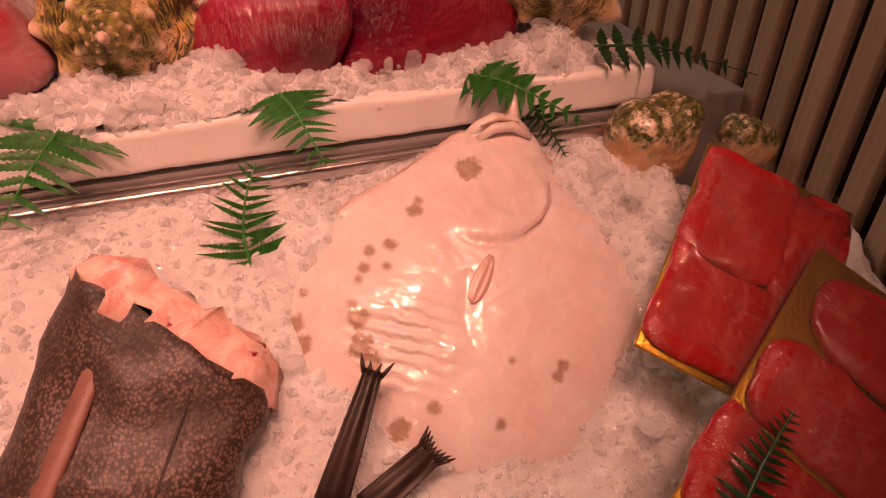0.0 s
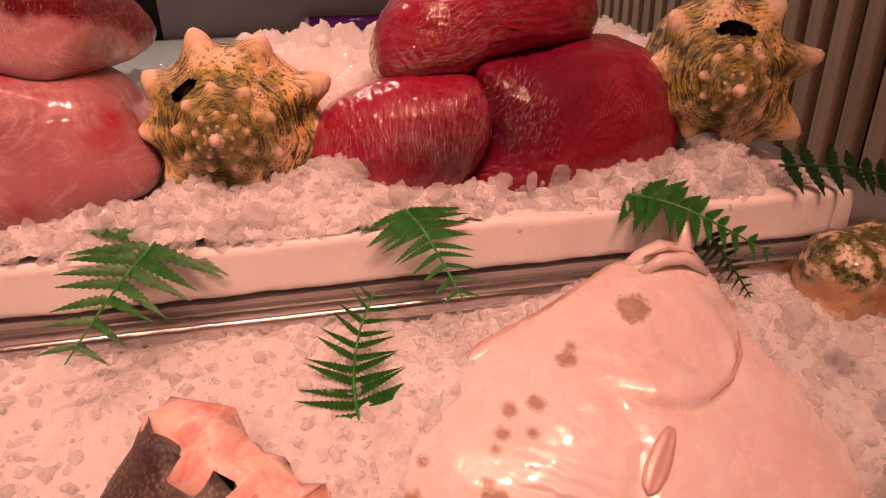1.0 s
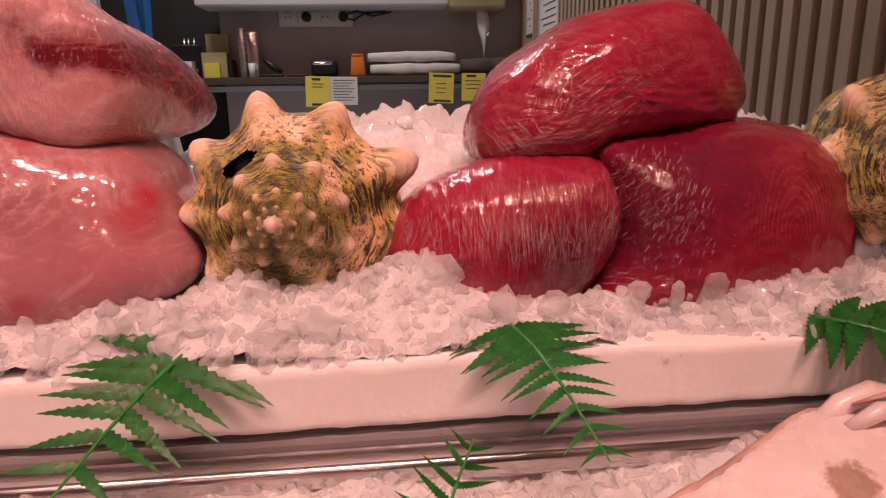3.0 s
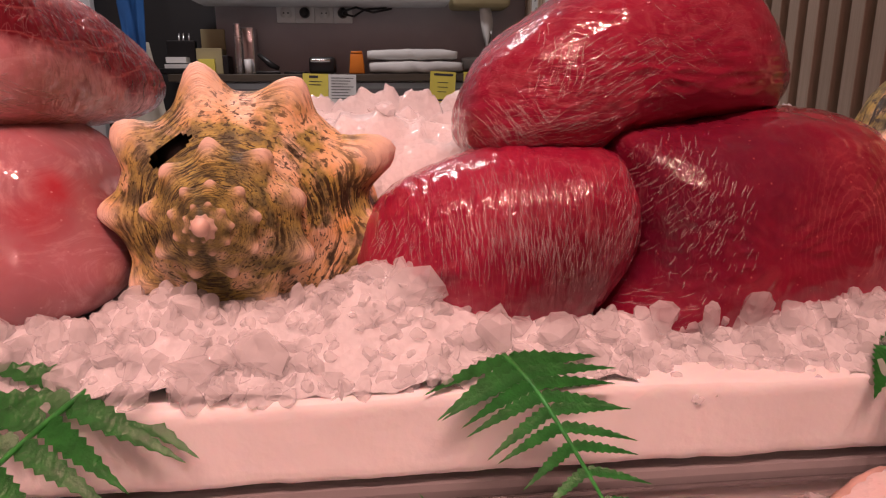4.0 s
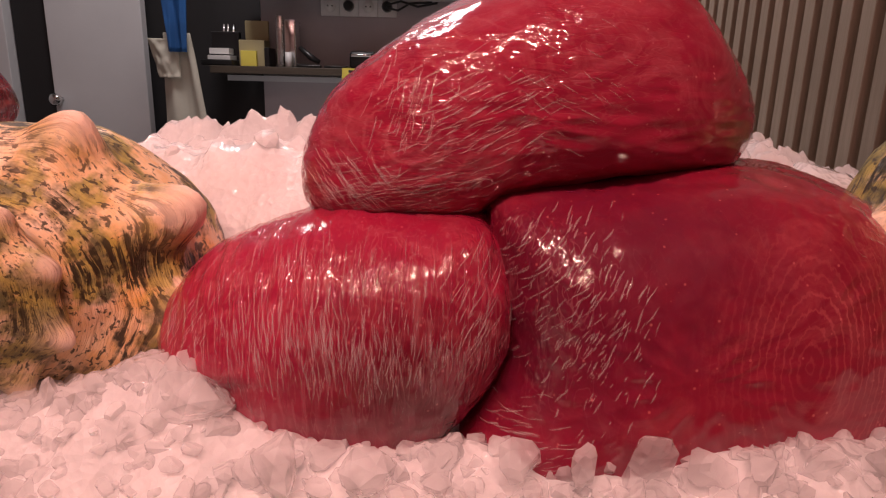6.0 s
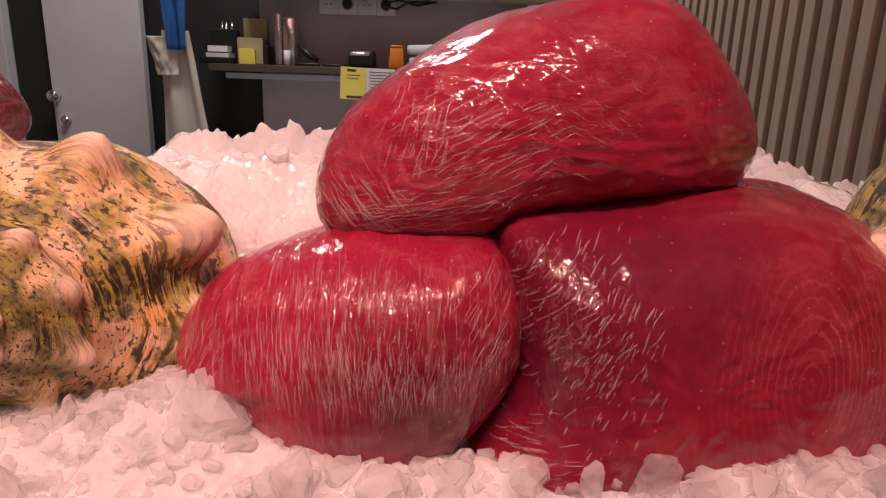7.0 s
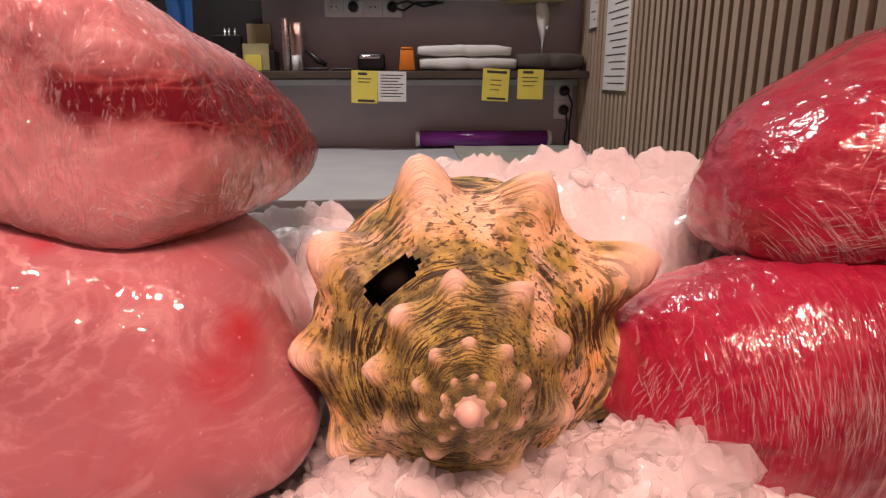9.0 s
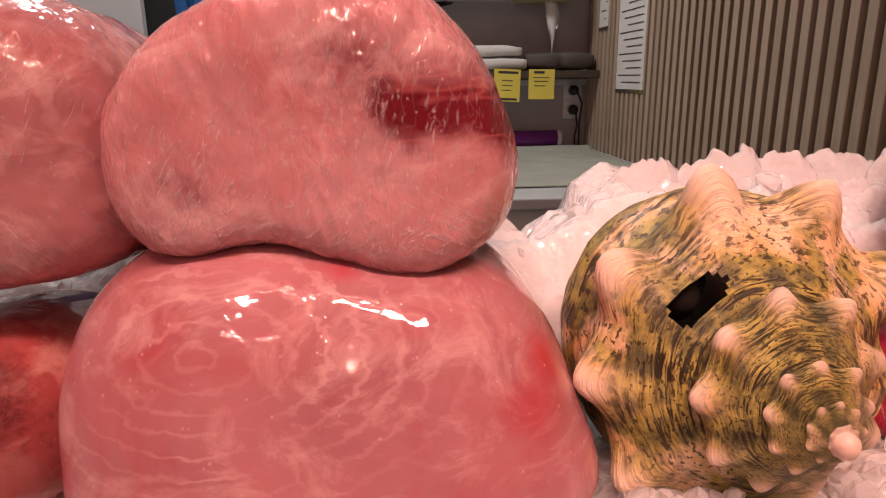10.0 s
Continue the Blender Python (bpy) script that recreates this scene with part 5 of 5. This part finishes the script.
def note(label, x0, x1, z0, z1, mat, rows, tilt=0.0):
    cx, cz = (x0 + x1) / 2, (z0 + z1) / 2
    ob = thing("paper_note", label, "note", pose(cx, 2.6365, cz, -2, tilt, 0), "notes on the shelf edge")
    w, h = (x1 - x0) / 2, (z1 - z0) / 2
    part("sheet", box(-w, w, -0.0008, 0.0008, -h, h), mat, ob, smooth=False)
    for zf, xa, xb, t in rows:
        part("written_line", box(w * xa, w * xb, -0.0016, -0.0009, h * zf - t, h * zf + t), INK, ob, "dark written bar", smooth=False)


note("yellow handwritten note stuck on the shelf edge", -0.303, -0.214, 1.058, 1.166, YELLOW, ((0.8, -0.5, 0.2, 0.004), (0.5, -0.5, 0.5, 0.0012), (0.3, -0.5, 0.4, 0.0012), (-0.85, -0.5, 0.8, 0.004)), 2)
note("white handwritten note stuck on the shelf edge", -0.213, -0.116, 1.063, 1.163, PAPER, tuple((0.75 - 0.2 * k, -0.8, 0.8 - 0.2 * (k % 3), 0.0012) for k in range(8)), 1)
note("yellow handwritten note stuck on the shelf edge", 0.146, 0.238, 1.064, 1.172, YELLOW, ((0.8, -0.7, 0.8, 0.004), (0.3, -0.4, 0.4, 0.0012), (0.0, -0.4, 0.4, 0.0012), (-0.3, -0.4, 0.3, 0.0012), (-0.85, -0.6, 0.8, 0.0035)), 3)
note("yellow handwritten note stuck on the shelf edge", 0.268, 0.358, 1.070, 1.170, YELLOW, ((0.8, -0.6, 0.2, 0.004), (0.45, -0.7, 0.6, 0.0012), (0.2, -0.6, 0.5, 0.0012), (-0.1, -0.6, 0.3, 0.0012)), 1)

ob = thing("orange_box", "small orange plastic container on the shelf", "container")
bm = box(-0.140, -0.084, 2.67, 2.71, 1.166, 1.236, 0.004)
for v in bm.verts:
    if v.co.z > 1.2:
        v.co.x = -0.112 + (v.co.x + 0.112) * 0.8
part("body", bm, ORANGE, ob)
part("lid", box(-0.132, -0.092, 2.668, 2.712, 1.2365, 1.244, 0.002), ORANGE, ob)


def bundle(x0, x1, z0, z1, label, mat, seed):
    rings = []
    for k in range(25):
        f = k / 24
        x = x0 + (x1 - x0) * f
        pinch = 1 - 0.10 * math.exp(-((f - 0.5) / 0.04) ** 2)
        e = math.sin(math.pi * min(1, max(0.0, 0.03 + 0.94 * f))) ** 0.15 * pinch
        ring = []
        for i in range(20):
            a = 2 * math.pi * i / 20
            c, s = math.cos(a), math.sin(a)
            p = Vector((x, 2.715 + 0.06 * e * math.copysign(abs(c) ** 0.5, c), (z0 + z1) / 2 + (z1 - z0) / 2 * e * math.copysign(abs(s) ** 0.5, s)))
            ring.append(p + wobbly(p, 0.05, 0.004, seed))
        rings.append(ring)
    return tagged(part("folded_bag", rings_mesh(rings), mat), label, "paper bundle", "bundles on the shelf")


bundle(-0.068, 0.268, 1.166, 1.212, "white folded bag bundle tied in the middle, on the shelf", PAPER, 1)
bundle(-0.075, 0.250, 1.213, 1.252, "white folded bag bundle lying on another bundle", PAPER, 2)
bundle(0.272, 0.508, 1.166, 1.228, "dark flat sack bundle at the end of the shelf", CARD, 3)

ob = thing("card_reader", "small black device with silver top on the shelf", "device")
part("body", box(-0.282, -0.188, 2.67, 2.74, 1.166, 1.225, 0.012, 3), BLACK, ob)
part("silver_lid", box(-0.275, -0.205, 2.664, 2.672, 1.205, 1.216, 0.003), CHROME, ob, "silver bar")
part("tray", box(-0.37, -0.29, 2.67, 2.75, 1.166, 1.174, 0.002), BLACK, ob)
ob = thing("stapler", "open black stapler on the shelf", "stapler")
part("base", box(-0.475, -0.385, 2.69, 2.71, 1.166, 1.176, 0.003), BLACK, ob)
part("arm", tube([(-0.39, 2.70, 1.185), (-0.42, 2.70, 1.20), (-0.46, 2.70, 1.235)], [0.008, 0.012, 0.007], 10), BLACK, ob)
ob = thing("steel_dispenser", "upright shiny steel dispenser on the shelf", "dispenser")
part("body", box(-0.510, -0.468, 2.68, 2.76, 1.166, 1.325, 0.006, 3), CHROME, ob)
part("front_edge", box(-0.535, -0.511, 2.672, 2.70, 1.166, 1.338, 0.006, 3), STEEL, ob)
part("cup", cylinder((-0.49, 2.66, 1.166), (-0.49, 2.66, 1.215), 0.012, 16), WHITE, ob, "small pale cup")
ob = thing("note_holder", "tan box holding note pads on the shelf", "box")
part("box_body", box(-0.675, -0.585, 2.70, 2.77, 1.166, 1.255, 0.003), TAN, ob, smooth=False)
part("card_back", box(-0.672, -0.588, 2.772, 2.785, 1.166, 1.325, 0.002), TAN, ob, smooth=False)
part("yellow_pad", box(-0.665, -0.610, 2.685, 2.698, 1.166, 1.218, 0.001), YELLOW, ob, "yellow sticky note pad", smooth=False)
part("side", box(-0.583, -0.565, 2.69, 2.77, 1.166, 1.23, 0.002), BLACK, ob, smooth=False)
ob = thing("desk_organiser", "black mesh desk organiser with papers on the shelf", "organiser")
part("tray", box(-0.795, -0.685, 2.65, 2.78, 1.166, 1.185, 0.004), BLACK, ob, smooth=False)
part("back_rack", box(-0.79, -0.69, 2.755, 2.785, 1.186, 1.285, 0.003), BLACK, ob, smooth=False)
part("papers", box(-0.78, -0.70, 2.68, 2.75, 1.1855, 1.20, 0.001), PAPER, ob, "stack of white slips", smooth=False)
part("card", box(-0.78, -0.71, 2.70, 2.75, 1.205, 1.225, 0.001), PAPER, ob, smooth=False)
for x in (-0.75, -0.735, -0.715):
    part("pen", cylinder((x, 2.77, 1.25), (x + 0.004, 2.77, 1.31), 0.004, 8), CHROME, ob)

ob = thing("towel_dispenser", "yellowish paper towel dispenser on the grey wall", "dispenser")
part("housing", box(0.23, 0.44, 2.66, 2.798, 1.395, 1.62, 0.015, 3), TAN, ob)
rings = []
for k in range(15):
    f = k / 14
    w = 0.014 + 0.010 * math.sin(f * 5 + 0.5) * (1 - f * 0.3) - 0.012 * f * f
    rings.append([Vector((0.352 + 0.012 * math.sin(f * 3) + w * c, 2.70 + 0.006 * math.sin(f * 9 + c * 3) + d, 1.40 - 0.225 * f)) for c, d in ((-1, 0), (0, -0.004), (1, 0), (0, 0.003))])
part("paper_tail", rings_mesh(rings), PAPER, ob, "torn white paper end hanging down")

apron = thing("apron", "cream apron and blue cloth hanging on a hook", "apron")


def drape(x0, x1, xt0, xt1, y, z0, z1, folds, seed):
    rings = []
    for k in range(25):
        f = k / 24
        a, b = x0 + (xt0 - x0) * f, x1 + (xt1 - x1) * f
        row, back = [], []
        for i in range(33):
            g = i / 32
            off = 0.008 * math.sin(g * folds * 2 * math.pi + seed + 1.2 * f) + 0.008 * noise.noise(Vector((g * 5, f * 4, seed)))
            row.append(Vector((a + (b - a) * g, y + off, z0 + (z1 - z0) * f)))
            back.append(Vector((a + (b - a) * g, y + off + 0.004, z0 + (z1 - z0) * f)))
        rings.append(row + back[::-1])
    return rings_mesh(rings)


part("skirt", drape(-0.885, -0.66, -0.855, -0.765, 2.50, 0.55, 1.26, 1.6, 1), APRON, apron)
part("bib", drape(-0.868, -0.80, -0.895, -0.80, 2.48, 1.12, 1.24, 0.8, 2), APRON, apron)
part("blue_cloth", drape(-0.82, -0.765, -0.85, -0.745, 2.465, 1.20, 1.60, 1.3, 4), BLUE, apron, "bright blue cloth")
part("hook", tube([(-0.81, 2.80, 1.62), (-0.81, 2.50, 1.62), (-0.81, 2.49, 1.60)], 0.006, 8), CHROME, apron)

for y0, y1, z0, z1, n, label in ((2.25, 2.47, 1.105, 1.42, 14, "laminated printed sheet fixed on the wooden slats"), (2.58, 2.665, 1.305, 1.46, 5, "small printed sheet fixed on the wooden slats")):
    ob = thing("wall_sheet", label, "sheet")
    part("sheet", box(0.5165, 0.5185, y0, y1, z0, z1), PAPER, ob, smooth=False)
    part("border", box(0.5168, 0.5182, y0 - 0.006, y1 + 0.006, z0 - 0.012, z0 - 0.0005), STEEL, ob, smooth=False)
    for k in range(n):
        z = z1 - (k + 1) * (z1 - z0) / (n + 1)
        part("printed_line", box(0.5150, 0.5164, y0 + 0.02, y1 - 0.02 - 0.03 * (k % 3), z - 0.0015, z + 0.0015), INK, ob, smooth=False)

# ---- lamps ----
track = thing("lamp_track", "white ceiling track carrying the spotlights", "lamp track")
part("rail", box(-0.9, 0.5, -0.215, -0.185, 2.66, 2.699, 0.003), WHITE, track, smooth=False)
for x, aim in ((-0.62, -0.34), (-0.25, -0.12), (0.05, 0.02), (0.28, 0.09)):
    m = look((x, -0.2, 2.42), (aim, 0.50, 1.0))
    part("lamp_head", tube([(0, 0, 0.10), (0, 0, 0.02), (0, 0, 0.012)], [0.03, 0.045, 0.046], 20), WHITE, track, m=m)
    part("arm", tube([(x, -0.2, 2.66), (x, -0.2, 2.55), (x, -0.225, 2.49)], 0.008, 8), WHITE, track)
    light = bpy.data.lights.new("spot_light", "SPOT")
    light.energy, light.color, light.shadow_soft_size = 34.0, SPOT, 0.05
    light.spot_size, light.spot_blend = radians(36), 0.7
    lo = new("spot_light", light)
    lo.matrix_basis = m
    lo.parent = track
strip = thing("strip_lamp", "long thin light strip under the ceiling track", "lamp", pose(-0.15, -0.05, 2.60))
part("channel", box(-0.62, 0.62, -0.015, 0.015, 0.006, 0.099, 0.003), WHITE, strip, smooth=False)
light = bpy.data.lights.new("strip_light", "AREA")
light.shape, light.size, light.size_y, light.energy, light.color = "RECTANGLE", 1.2, 0.018, 2.5, SPOT
lo = new("strip_light", light)
lo.parent = strip
for y, xs in ((-1.15, (-1.05, -0.15)), (-2.2, (-1.5, -0.75, 0.0)), (-3.3, (-1.1, -0.3, 0.3)), (-4.6, (-0.7, 0.2))):
    for x in xs:
        down = thing("downlight", "small round ceiling downlight in the shop", "lamp", pose(x, y, 2.685), "ceiling downlights")
        part("ring", tube([(0, 0, 0.012), (0, 0, 0.004)], [0.05, 0.055], 24), WHITE, down)
        light = bpy.data.lights.new("downlight", "AREA")
        light.shape, light.size, light.energy, light.color = "DISK", 0.085, 3.2, SPOT
        lo = new("downlight_light", light)
        lo.parent = down
panel_lamp = thing("ceiling_panel", "white ceiling light panel over the work area", "lamp", pose(-0.55, 1.95, 2.64))
part("frame", box(-0.32, 0.32, -0.17, 0.17, 0.012, 0.058, 0.004), WHITE, panel_lamp, smooth=False)
light = bpy.data.lights.new("panel_light", "AREA")
light.shape, light.size, light.size_y, light.energy, light.color = "RECTANGLE", 0.6, 0.3, 19.0, PANEL
lo = new("panel_light", light)
lo.parent = panel_lamp


# ---- wall slats ----
me = finish(box(-0.008, 0.0075, -0.0115, 0.0115, 0.0, 2.70, 0.0008, 1), "slat", SLAT, False)
panel = thing("slat_panel", "vertical oak slats on dark felt covering the wall", "wall panel", kind="structure")
for i in range(92):
    ob = new("slat", me)
    ob.location = (0.5265, 2.775 - 0.040 * i, 0.0)
    ob.parent = panel
